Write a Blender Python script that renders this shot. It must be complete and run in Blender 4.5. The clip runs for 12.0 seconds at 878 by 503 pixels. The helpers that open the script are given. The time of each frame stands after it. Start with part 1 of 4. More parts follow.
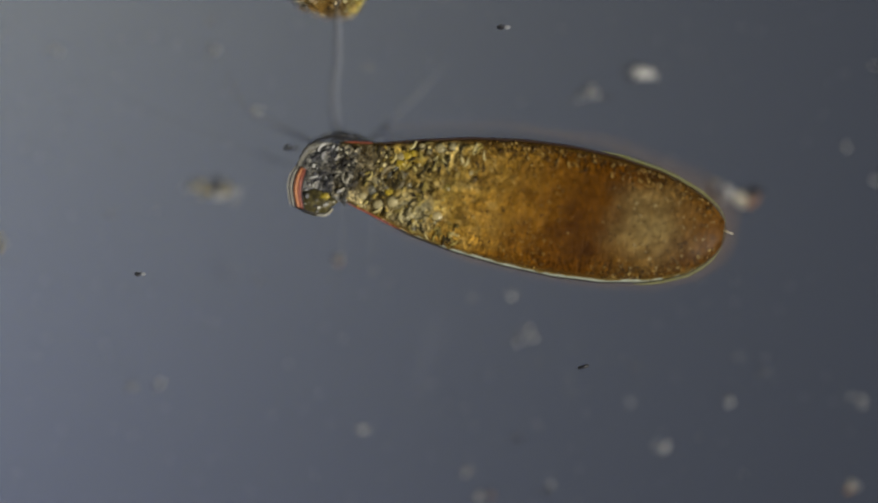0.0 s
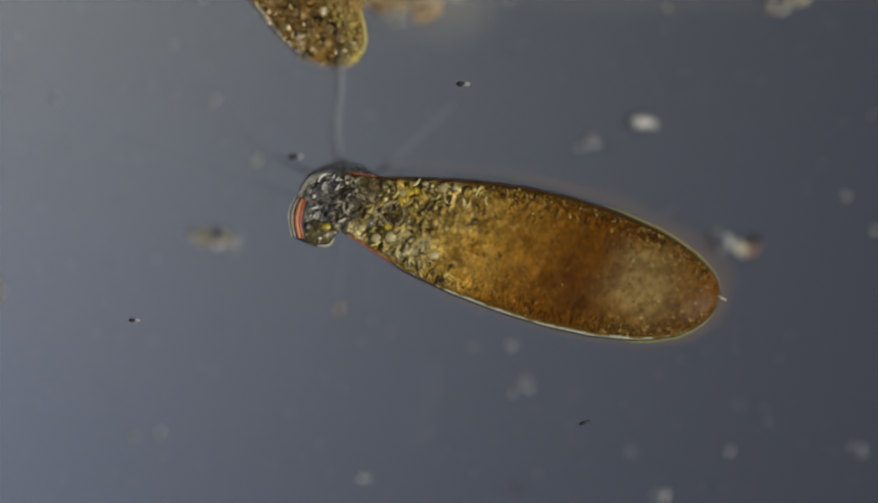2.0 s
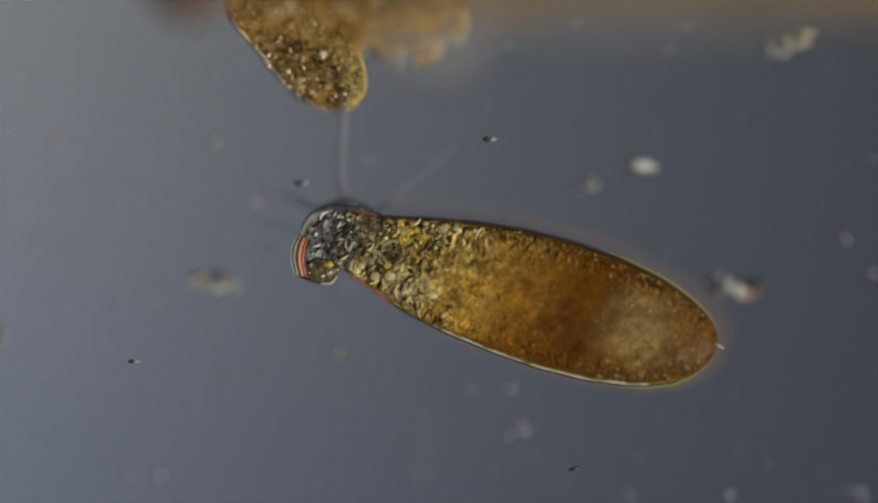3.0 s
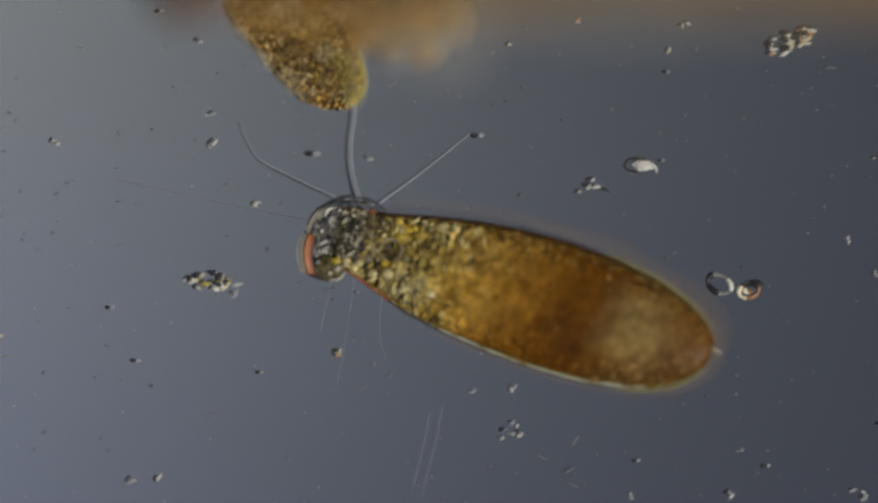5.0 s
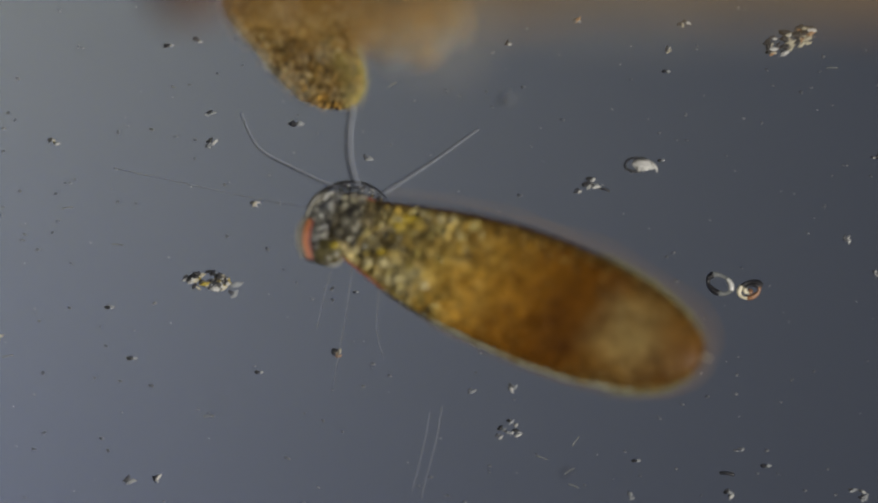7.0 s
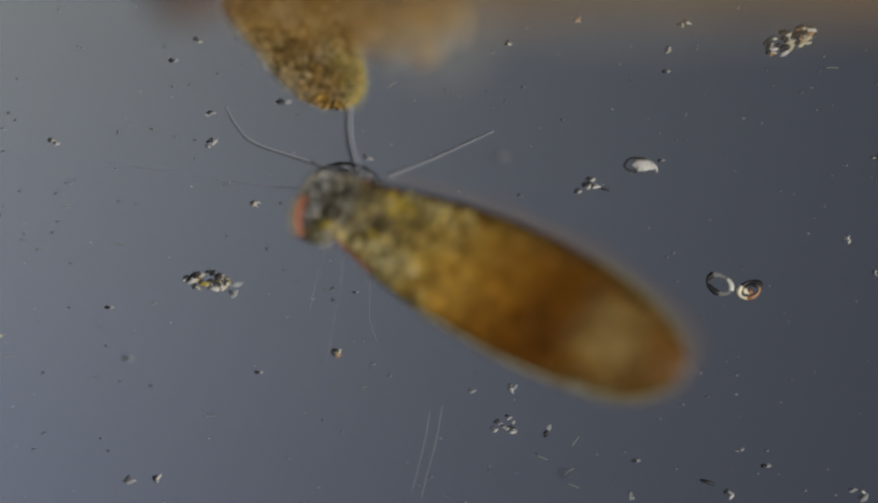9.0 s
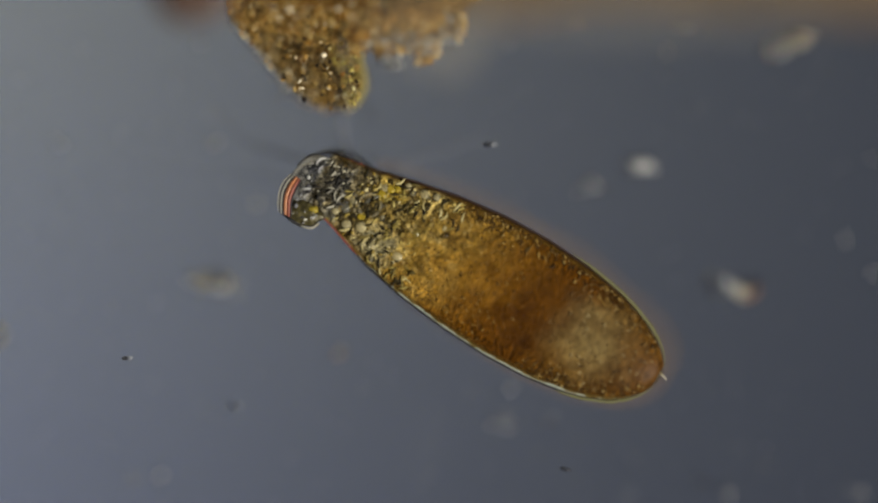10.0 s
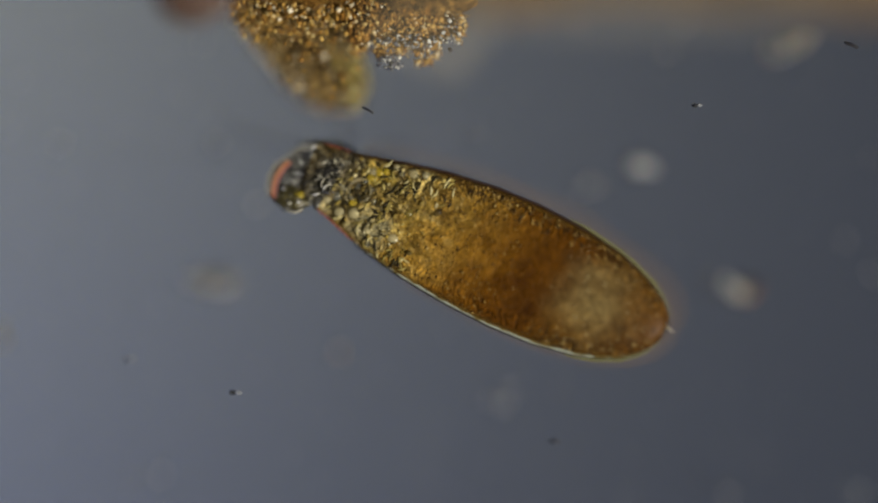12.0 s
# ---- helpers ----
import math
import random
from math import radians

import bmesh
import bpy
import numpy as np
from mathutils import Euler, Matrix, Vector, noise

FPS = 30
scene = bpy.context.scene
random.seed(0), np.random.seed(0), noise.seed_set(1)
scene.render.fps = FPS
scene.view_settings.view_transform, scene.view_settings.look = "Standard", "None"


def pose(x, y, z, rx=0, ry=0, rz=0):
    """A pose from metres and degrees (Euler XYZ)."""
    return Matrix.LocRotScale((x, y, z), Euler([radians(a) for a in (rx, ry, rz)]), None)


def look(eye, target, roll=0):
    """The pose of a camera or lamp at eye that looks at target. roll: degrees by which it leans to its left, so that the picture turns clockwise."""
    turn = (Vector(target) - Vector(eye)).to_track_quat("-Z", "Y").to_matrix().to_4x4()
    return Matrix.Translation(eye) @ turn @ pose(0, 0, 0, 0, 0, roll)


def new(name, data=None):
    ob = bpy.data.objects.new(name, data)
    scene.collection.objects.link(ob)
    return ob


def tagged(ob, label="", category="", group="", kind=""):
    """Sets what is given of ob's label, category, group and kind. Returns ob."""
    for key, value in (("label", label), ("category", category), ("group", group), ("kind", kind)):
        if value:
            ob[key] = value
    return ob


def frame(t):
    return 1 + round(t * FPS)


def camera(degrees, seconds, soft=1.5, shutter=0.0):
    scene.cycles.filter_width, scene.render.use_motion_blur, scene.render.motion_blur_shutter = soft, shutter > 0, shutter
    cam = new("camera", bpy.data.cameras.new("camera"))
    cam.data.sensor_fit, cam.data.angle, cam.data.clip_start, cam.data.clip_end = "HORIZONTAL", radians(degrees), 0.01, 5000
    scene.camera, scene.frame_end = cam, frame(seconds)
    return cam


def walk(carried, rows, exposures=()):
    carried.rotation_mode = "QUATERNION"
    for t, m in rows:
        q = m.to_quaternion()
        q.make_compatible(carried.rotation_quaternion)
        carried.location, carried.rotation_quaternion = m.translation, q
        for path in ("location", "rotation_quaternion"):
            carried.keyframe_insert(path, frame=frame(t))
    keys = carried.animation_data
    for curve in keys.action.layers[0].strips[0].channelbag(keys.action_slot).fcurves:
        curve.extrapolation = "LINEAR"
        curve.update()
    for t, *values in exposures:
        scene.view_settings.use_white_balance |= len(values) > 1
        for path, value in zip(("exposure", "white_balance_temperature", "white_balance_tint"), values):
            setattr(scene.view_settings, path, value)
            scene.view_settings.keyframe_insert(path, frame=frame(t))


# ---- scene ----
# A live pond sample under a microscope, at 1 mm for 1 micrometre: slide surface at z = 0, camera above, looking down.
MM = 0.001
FOCUS = 4.58

# ---- camera: one long lens with a wide aperture; focusing moves the whole tube up or down ----
cam = camera(5.0, 12.0, soft=2.4)
cam.data.dof.use_dof = True
cam.data.dof.focus_distance = FOCUS
cam.data.dof.aperture_fstop = 0.30


def tube(y_mm, z_mm):
    return pose(0, y_mm * MM, FOCUS + z_mm * MM)


walk(cam, [
    (0.0, tube(-42.4, 23)), (0.5, tube(-42.4, 23)), (1.0, tube(-42.0, 23)), (1.3, tube(-40.6, 23)), (1.5, tube(-39.2, 23)),
    (1.75, tube(-31.0, 23)), (2.0, tube(-20.0, 23)), (2.25, tube(-8.5, 23)), (2.5, tube(-1.8, 23)), (2.75, tube(-0.5, 23)), (3.0, tube(-0.2, 23)),
    (3.5, tube(0, 19)), (4.4, tube(0, 8)), (5.0, tube(0, 4.5)), (5.5, tube(0, 3)), (6.0, tube(0, 2)), (6.5, tube(0, 1.2)),
    (7.0, tube(0, 0.6)), (8.0, tube(0, 0)), (9.0, tube(0, 0)), (9.2, tube(0, 5)), (9.5, tube(0, 17)), (9.75, tube(0, 27)),
    (10.0, tube(0, 33)), (10.5, tube(0, 36)), (11.0, tube(0, 37)), (11.5, tube(0, 41)), (12.0, tube(0, 50))])

# ---- light: two unseen lamps added over the ground plate, and one oblique beam added across the sample ----
world = bpy.data.worlds.new("room_light")
world.use_nodes = True
world.node_tree.nodes["Background"].inputs[0].default_value = (0.90, 0.95, 1.0, 1)
world.node_tree.nodes["Background"].inputs[1].default_value = 0.06
scene.world = world

# sun added above the sample to give the relief shading
sun = new("added_beam", bpy.data.lights.new("added_beam", "SUN"))
sun.data.energy, sun.data.angle, sun.data.color = 4.3, radians(4), (1.0, 0.95, 0.88)
sun.matrix_world = look((0.75, -0.41, 1.0), (0, 0, 0))

# unseen lamps, added to grade the backdrop in brightness and warmth
for lamp_name, x, y, watts, tint in (("added_lamp", -0.50, -0.135, 7.1, (1.0, 0.96, 1.0)), ("added_warm_lamp", -0.42, 0.31, 13.0, (1.0, 0.85, 0.42))):
    lamp = new(lamp_name, bpy.data.lights.new(lamp_name, "AREA"))
    lamp.data.shape, lamp.data.size, lamp.data.energy, lamp.data.color = "DISK", 0.2, watts, tint
    lamp.matrix_world = look((x, y, -0.83), (0.55 * x, 0.55 * y, -1.2))


# ---- materials ----
def material(name):
    m = bpy.data.materials.new(name)
    m.use_nodes = True
    m.node_tree.nodes.clear()
    out = m.node_tree.nodes.new("ShaderNodeOutputMaterial")
    return m, m.node_tree, out


def node(tree, kind, **values):
    n = tree.nodes.new(kind)
    for key, value in values.items():
        n.inputs[key.replace("_", " ")].default_value = value
    return n


def coords(tree):
    return tree.nodes.new("ShaderNodeTexCoord").outputs["Object"]


def noise_tex(tree, scale, detail=4.0, rough=0.6, vec=None, twist=0.0):
    n = node(tree, "ShaderNodeTexNoise", Scale=scale, Detail=detail, Roughness=rough, Distortion=twist)
    tree.links.new(vec if vec is not None else coords(tree), n.inputs["Vector"])
    return n.outputs["Fac"]


def ramp(tree, fac, stops):
    r = tree.nodes.new("ShaderNodeValToRGB")
    e = r.color_ramp.elements
    e[0].position, e[0].color = stops[0][0], (*stops[0][1], 1)
    e[1].position, e[1].color = stops[-1][0], (*stops[-1][1], 1)
    for p, c in stops[1:-1]:
        e.new(p).color = (*c, 1)
    tree.links.new(fac, r.inputs["Fac"])
    return r.outputs["Color"]


def mix_color(tree, fac, a, b, mode="MIX"):
    n = tree.nodes.new("ShaderNodeMix")
    n.data_type, n.blend_type = "RGBA", mode
    for socket, value in ((n.inputs[0], fac), (n.inputs[6], a), (n.inputs[7], b)):
        if isinstance(value, bpy.types.NodeSocket):
            tree.links.new(value, socket)
        else:
            socket.default_value = value
    return n.outputs[2]


def bump(tree, height, strength, distance):
    b = node(tree, "ShaderNodeBump", Strength=strength, Distance=distance)
    tree.links.new(height, b.inputs["Height"])
    return b.outputs["Normal"]


def mixed(tree, fac, a, b):
    n = tree.nodes.new("ShaderNodeMixShader")
    if isinstance(fac, bpy.types.NodeSocket):
        tree.links.new(fac, n.inputs[0])
    else:
        n.inputs[0].default_value = fac
    tree.links.new(a, n.inputs[1])
    tree.links.new(b, n.inputs[2])
    return n.outputs[0]


def clear_skin(name, tint, gloss=0.10, rough=0.12):
    """Thin clear membrane: lets light through with a tint, with a soft sheen."""
    m, t, out = material(name)
    clear = node(t, "ShaderNodeBsdfTransparent", Color=(*tint, 1))
    sheen = node(t, "ShaderNodeBsdfGlossy", Roughness=rough)
    f = node(t, "ShaderNodeFresnel", IOR=1.33)
    wob = noise_tex(t, 160, 3)
    t.links.new(bump(t, wob, 0.3, 0.001), sheen.inputs["Normal"])
    k = t.nodes.new("ShaderNodeMath")
    k.operation, k.inputs[1].default_value = "MULTIPLY", gloss * 10
    t.links.new(f.outputs[0], k.inputs[0])
    k.use_clamp = True
    t.links.new(mixed(t, k.outputs[0], clear.outputs[0], sheen.outputs[0]), out.inputs[0])
    return m


def grain_material(name, stops, rough=0.55, scale=900):
    """Granules whose colour differs from one to the next."""
    m, t, out = material(name)
    geo = t.nodes.new("ShaderNodeNewGeometry")
    col = ramp(t, geo.outputs["Random Per Island"], stops)
    col = mix_color(t, 0.35, col, ramp(t, noise_tex(t, scale, 2), [(0.3, (0.25, 0.25, 0.25)), (0.7, (1, 1, 1))]), "MULTIPLY")
    p = node(t, "ShaderNodeBsdfPrincipled", Roughness=rough, Specular_IOR_Level=0.2)
    t.links.new(col, p.inputs["Base Color"])
    t.links.new(p.outputs[0], out.inputs[0])
    return m


def plate_material():
    m, t, out = material("ground_plate")
    p = node(t, "ShaderNodeBsdfPrincipled", Roughness=0.9, Specular_IOR_Level=0.1)
    t.links.new(ramp(t, noise_tex(t, 3.0, 3), [(0.3, (0.0203, 0.0247, 0.0402)), (0.7, (0.0215, 0.0262, 0.0418))]), p.inputs["Base Color"])
    t.links.new(p.outputs[0], out.inputs[0])
    return m


def calc(tree, op, a, b=None, c=None):
    n = tree.nodes.new("ShaderNodeMath")
    n.operation = op
    for k, value in enumerate((a, b, c)):
        if value is None:
            continue
        if isinstance(value, bpy.types.NodeSocket):
            tree.links.new(value, n.inputs[k])
        else:
            n.inputs[k].default_value = value
    return n.outputs[0]


def near(tree, vec, center, inner, outer):
    """1 within inner of a centre, 0 beyond outer."""
    d = tree.nodes.new("ShaderNodeVectorMath")
    d.operation = "DISTANCE"
    tree.links.new(vec, d.inputs[0])
    d.inputs[1].default_value = center
    r = tree.nodes.new("ShaderNodeMapRange")
    r.interpolation_type = "SMOOTHSTEP"
    for key, value in (("From Min", inner), ("From Max", outer), ("To Min", 1.0), ("To Max", 0.0)):
        r.inputs[key].default_value = value
    tree.links.new(d.outputs["Value"], r.inputs["Value"])
    return r.outputs[0]


def grey(v):
    return (v, v, v)


def vesicle_colors(tree, vec, sizes, palette):
    """Packed vesicles of two sizes, each with its own colour; returns colour, dome height and wall."""
    colors, domes = [], []
    for scale in sizes:
        v = tree.nodes.new("ShaderNodeTexVoronoi")
        v.feature = "SMOOTH_F1"
        v.inputs["Scale"].default_value, v.inputs["Smoothness"].default_value, v.inputs["Randomness"].default_value = scale, 0.7, 1.0
        tree.links.new(vec, v.inputs["Vector"])
        pick = tree.nodes.new("ShaderNodeSeparateColor")
        tree.links.new(v.outputs["Color"], pick.inputs[0])
        colors.append(ramp(tree, pick.outputs[0], palette))
        domes.append(calc(tree, "SUBTRACT", 0.8, v.outputs["Distance"]))
    return mix_color(tree, 0.35, colors[0], colors[1]), calc(tree, "MULTIPLY_ADD", domes[0], 0.9, calc(tree, "MULTIPLY", domes[1], 0.45))


def smooth_step(tree, value, low, high, lo_out=0.0, hi_out=1.0):
    r = tree.nodes.new("ShaderNodeMapRange")
    r.interpolation_type = "SMOOTHSTEP"
    for key, v in (("From Min", low), ("From Max", high), ("To Min", lo_out), ("To Max", hi_out)):
        r.inputs[key].default_value = v
    tree.links.new(value, r.inputs["Value"])
    return r.outputs[0]


def plasm_material(name, start, end, zones, palettes, vesicle_fade, opacity, skew=0.0, fine=620, sizes=(300, 620), relief=0.0035, spots=(), grit_share=(0.45, 0.8), margin=None,
                   clear_tint=(0.85, 0.72, 0.42), warp=0.028, squiggle=0.6, tints=()):
    """Living plasm: colour zones along the cell, regions of content, packed vesicles, fine grit and a thin clear margin.
    palettes: (colours, where along the cell they rule); margin: (colour, from, to) across the cell, by the mesh's "across" coordinate."""
    m, t, out = material(name)
    c = coords(t)
    wob = node(t, "ShaderNodeTexNoise", Scale=55, Detail=5, Roughness=0.62)
    t.links.new(c, wob.inputs["Vector"])
    shift = t.nodes.new("ShaderNodeVectorMath")
    shift.operation, shift.inputs[1].default_value, shift.inputs[2].default_value = "MULTIPLY_ADD", (warp, warp, 0), (-warp / 2, -warp / 2, 0)
    t.links.new(wob.outputs["Color"], shift.inputs[0])
    moved = t.nodes.new("ShaderNodeVectorMath")
    t.links.new(c, moved.inputs[0])
    t.links.new(shift.outputs[0], moved.inputs[1])
    vec = moved.outputs[0]
    curl = node(t, "ShaderNodeTexNoise", Scale=330, Detail=2, Roughness=0.5)
    t.links.new(c, curl.inputs["Vector"])
    bend = t.nodes.new("ShaderNodeVectorMath")
    bend.operation, bend.inputs[1].default_value = "MULTIPLY_ADD", (0.007, 0.007, 0.0)
    t.links.new(curl.outputs["Color"], bend.inputs[0])
    t.links.new(vec, bend.inputs[2])
    ves = bend.outputs[0]
    sep = t.nodes.new("ShaderNodeSeparateXYZ")
    t.links.new(vec, sep.inputs[0])
    along = calc(t, "MULTIPLY_ADD", sep.outputs[1], -skew, sep.outputs[0])
    s = t.nodes.new("ShaderNodeMapRange")
    s.inputs["From Min"].default_value, s.inputs["From Max"].default_value = start, end
    t.links.new(along, s.inputs["Value"])
    s = s.outputs[0]
    across = t.nodes.new("ShaderNodeAttribute")
    across.attribute_name = "across"
    side = calc(t, "ABSOLUTE", across.outputs["Fac"])
    base = ramp(t, s, zones)
    for center, inner, outer, color, amount in spots:
        base = mix_color(t, calc(t, "MULTIPLY", near(t, vec, center, inner, outer), amount), base, (*color, 1))
    dome = None
    for colors, where in palettes:
        inside, d = vesicle_colors(t, ves, sizes, colors)
        dome = dome or d
        base = mix_color(t, ramp(t, s, where), base, inside)
    for center, inner, outer, color, amount in tints:
        base = mix_color(t, calc(t, "MULTIPLY", near(t, vec, center, inner, outer), amount), base, (*color, 1))
    fade = ramp(t, s, vesicle_fade)
    # dark gaps and bright walls between the vesicles
    walls = ramp(t, noise_tex(t, sizes[0] * 1.25, 2, 0.5, vec, 1.4), [(0.36, grey(0.05)), (0.46, grey(0.85)), (0.54, grey(1.0)), (0.62, (2.1, 2.05, 1.9))])
    base = mix_color(t, calc(t, "MULTIPLY", fade, squiggle), base, walls, "MULTIPLY")
    # rows of grains lie across the cell
    rows = t.nodes.new("ShaderNodeMapping")
    rows.inputs["Scale"].default_value = (1.0, 0.55, 0.7)
    t.links.new(c, rows.inputs["Vector"])
    grit = noise_tex(t, fine, 3, 0.6, rows.outputs[0])
    lumps = noise_tex(t, 170, 4, 0.6, c, 0.5)
    broad = noise_tex(t, 48, 3, 0.6, c, 0.8)
    base = mix_color(t, 0.75, base, ramp(t, broad, [(0.32, (0.55, 0.48, 0.38)), (0.5, grey(0.95)), (0.68, (1.40, 1.42, 1.40))]), "MULTIPLY")
    coarse_here = smooth_step(t, side, 0.45, 0.85, grit_share[0], grit_share[1])
    base = mix_color(t, coarse_here, base, ramp(t, grit, [(0.30, (0.28, 0.22, 0.15)), (0.48, grey(0.90)), (0.60, (1.35, 1.30, 1.2)), (0.72, (2.3, 2.2, 2.0))]), "MULTIPLY")
    base = mix_color(t, 0.55, base, ramp(t, lumps, [(0.3, (0.52, 0.46, 0.38)), (0.7, grey(1.38))]), "MULTIPLY")
    opaque = ramp(t, s, opacity)
    if margin:
        edge = smooth_step(t, side, margin[1], margin[2])
        base = mix_color(t, edge, base, (*margin[0], 1))
        opaque = calc(t, "MULTIPLY", opaque, calc(t, "MULTIPLY_ADD", edge, -0.62, 1.0))
    soften = calc(t, "MULTIPLY_ADD", fade, 0.75, 0.25)
    height = calc(t, "MULTIPLY_ADD", calc(t, "MULTIPLY", grit, coarse_here), 0.5, calc(t, "MULTIPLY", soften, calc(t, "MULTIPLY_ADD", lumps, 0.55, calc(t, "MULTIPLY", calc(t, "MULTIPLY", dome, fade), 0.9))))
    p = node(t, "ShaderNodeBsdfPrincipled", Roughness=0.5, Specular_IOR_Level=0.06)
    t.links.new(base, p.inputs["Base Color"])
    t.links.new(bump(t, height, 1.0, relief), p.inputs["Normal"])
    tr = node(t, "ShaderNodeBsdfTransparent", Color=(*clear_tint, 1))
    t.links.new(mixed(t, opaque, tr.outputs[0], p.outputs[0]), out.inputs[0])
    return m


def plain(name, color, rough=0.4, clear=0.0, metal=0.0, scale=800, depth=0.35):
    m, t, out = material(name)
    p = node(t, "ShaderNodeBsdfPrincipled", Roughness=rough, Metallic=metal)
    n = noise_tex(t, scale, 4)
    dark = tuple(v * (1 - depth) for v in color)
    t.links.new(ramp(t, n, [(0.3, dark), (0.7, color)]), p.inputs["Base Color"])
    t.links.new(bump(t, n, 0.4, 0.001), p.inputs["Normal"])
    if clear:
        tr = node(t, "ShaderNodeBsdfTransparent")
        t.links.new(mixed(t, clear, p.outputs[0], tr.outputs[0]), out.inputs[0])
    else:
        t.links.new(p.outputs[0], out.inputs[0])
    return m


M_PLATE = plate_material()
M_SLIDE = clear_skin("slide_glass", (0.98, 0.99, 0.99), 0.02, 0.02)
M_SKIN = clear_skin("pellicle", (0.95, 0.90, 0.74), 0.02, 0.4)
HEAD_CONTENT = [(0.0, (0.012, 0.013, 0.016)), (0.25, (0.05, 0.053, 0.06)), (0.45, (0.20, 0.205, 0.21)), (0.62, (0.13, 0.125, 0.08)), (0.76, (0.48, 0.48, 0.44)), (1.0, (0.90, 0.88, 0.80))]
NECK_CONTENT = [(0.0, (0.020, 0.016, 0.008)), (0.22, (0.08, 0.062, 0.020)), (0.42, (0.22, 0.17, 0.055)), (0.58, (0.36, 0.26, 0.045)), (0.70, (0.28, 0.27, 0.17)), (0.84, (0.66, 0.55, 0.17)), (1.0, (0.90, 0.86, 0.62))]
AMBER_CONTENT = [(0.0, (0.08, 0.042, 0.008)), (0.5, (0.19, 0.115, 0.026)), (0.8, (0.30, 0.19, 0.05)), (1.0, (0.50, 0.37, 0.12))]
M_ENDO = plasm_material("amber_endoplasm", -0.02, 0.1755, [
    (0.0, (0.24, 0.23, 0.17)), (0.14, (0.28, 0.23, 0.085)), (0.28, (0.28, 0.195, 0.042)), (0.38, (0.235, 0.140, 0.020)), (0.47, (0.200, 0.107, 0.011)), (0.56, (0.148, 0.068, 0.005)),
    (0.65, (0.088, 0.035, 0.0015)), (0.74, (0.074, 0.029, 0.0014)), (0.83, (0.110, 0.056, 0.008)), (0.92, (0.110, 0.053, 0.008)), (1.0, (0.085, 0.037, 0.005))],
    ((AMBER_CONTENT, [(0.0, grey(0.0)), (0.30, grey(0.5)), (0.45, grey(0.35)), (0.60, grey(0.0)), (1.0, grey(0.0))]),
     (NECK_CONTENT, [(0.0, grey(1.0)), (0.24, grey(0.9)), (0.34, grey(0.55)), (0.44, grey(0.10)), (0.55, grey(0.0)), (1.0, grey(0.0))]),
     (HEAD_CONTENT, [(0.0, grey(1.0)), (0.13, grey(0.75)), (0.22, grey(0.25)), (0.32, grey(0.0)), (1.0, grey(0.0))])),
    [(0.0, grey(1.0)), (0.22, grey(0.95)), (0.34, grey(0.65)), (0.46, grey(0.35)), (0.58, grey(0.06)), (1.0, grey(0.0))],
    [(0.0, grey(0.25)), (0.09, grey(0.45)), (0.18, grey(0.9)), (0.35, grey(0.98)), (1.0, grey(0.98))], skew=0.4, fine=640, sizes=(165, 400), relief=0.0042,
    spots=(((0.025, 0.008, 0), 0.002, 0.011, (0.50, 0.36, 0.02), 0.8), ((0.034, -0.014, 0), 0.004, 0.014, (0.22, 0.23, 0.18), 0.8), ((0.055, 0.012, 0), 0.004, 0.024, (0.27, 0.175, 0.04), 0.6),
           ((0.140, -0.003, 0), 0.001, 0.028, (0.215, 0.168, 0.078), 0.82)),
    grit_share=(0.35, 0.9), margin=((0.13, 0.075, 0.02), 0.88, 1.0), squiggle=1.0,
    tints=(((0.026, 0.010, 0), 0.001, 0.010, (0.58, 0.44, 0.04), 0.45), ((0.034, -0.014, 0), 0.003, 0.013, (0.27, 0.28, 0.22), 0.55), ((0.045, 0.019, 0), 0.001, 0.010, (0.50, 0.46, 0.25), 0.45)))
M_HEAD = plasm_material("grey_head_plasm", -0.02, 0.01, [(0.0, (0.40, 0.39, 0.33)), (1.0, (0.22, 0.22, 0.20))], ((HEAD_CONTENT, [(0.0, grey(0.6)), (0.3, grey(0.95)), (1.0, grey(0.95))]),),
                        [(0.0, grey(0.9)), (1.0, grey(1.0))], [(0.0, grey(0.6)), (1.0, grey(0.75))], fine=500, sizes=(280, 520), relief=0.006, squiggle=0.7, clear_tint=(0.9, 0.92, 0.95))
M_LUMP = plain("dark_lump", (0.13, 0.11, 0.04), 0.35, 0.05, scale=420, depth=0.92)
M_DOME = plain("clear_grey_dome", (0.30, 0.31, 0.32), 0.35, 0.78, scale=300, depth=0.6)
M_SILVER = grain_material("silver_grains", [(0.0, (0.02, 0.02, 0.03)), (0.45, (0.15, 0.15, 0.16)), (0.75, (0.5, 0.5, 0.45)), (1.0, (0.85, 0.83, 0.7))])
M_YELLOW = grain_material("yellow_grains", [(0.0, (0.05, 0.04, 0.01)), (0.35, (0.25, 0.19, 0.04)), (0.65, (0.55, 0.42, 0.08)), (0.85, (0.75, 0.68, 0.35)), (1.0, (0.8, 0.8, 0.65))])
M_GOLD = grain_material("golden_grains", [(0.0, (0.02, 0.01, 0.004)), (0.4, (0.06, 0.03, 0.008)), (0.7, (0.14, 0.08, 0.018)), (0.9, (0.30, 0.20, 0.06)), (1.0, (0.58, 0.46, 0.20))])
M_LOBEGRAIN = grain_material("lobe_grains", [(0.0, (0.012, 0.008, 0.004)), (0.34, (0.04, 0.024, 0.007)), (0.50, (0.22, 0.12, 0.03)), (0.78, (0.54, 0.35, 0.10)), (1.0, (0.95, 0.84, 0.58))])
M_YELLOWTIP = grain_material("tip_grains", [(0.0, (0.10, 0.07, 0.01)), (0.4, (0.42, 0.33, 0.07)), (0.75, (0.62, 0.52, 0.14)), (1.0, (0.82, 0.78, 0.45))])
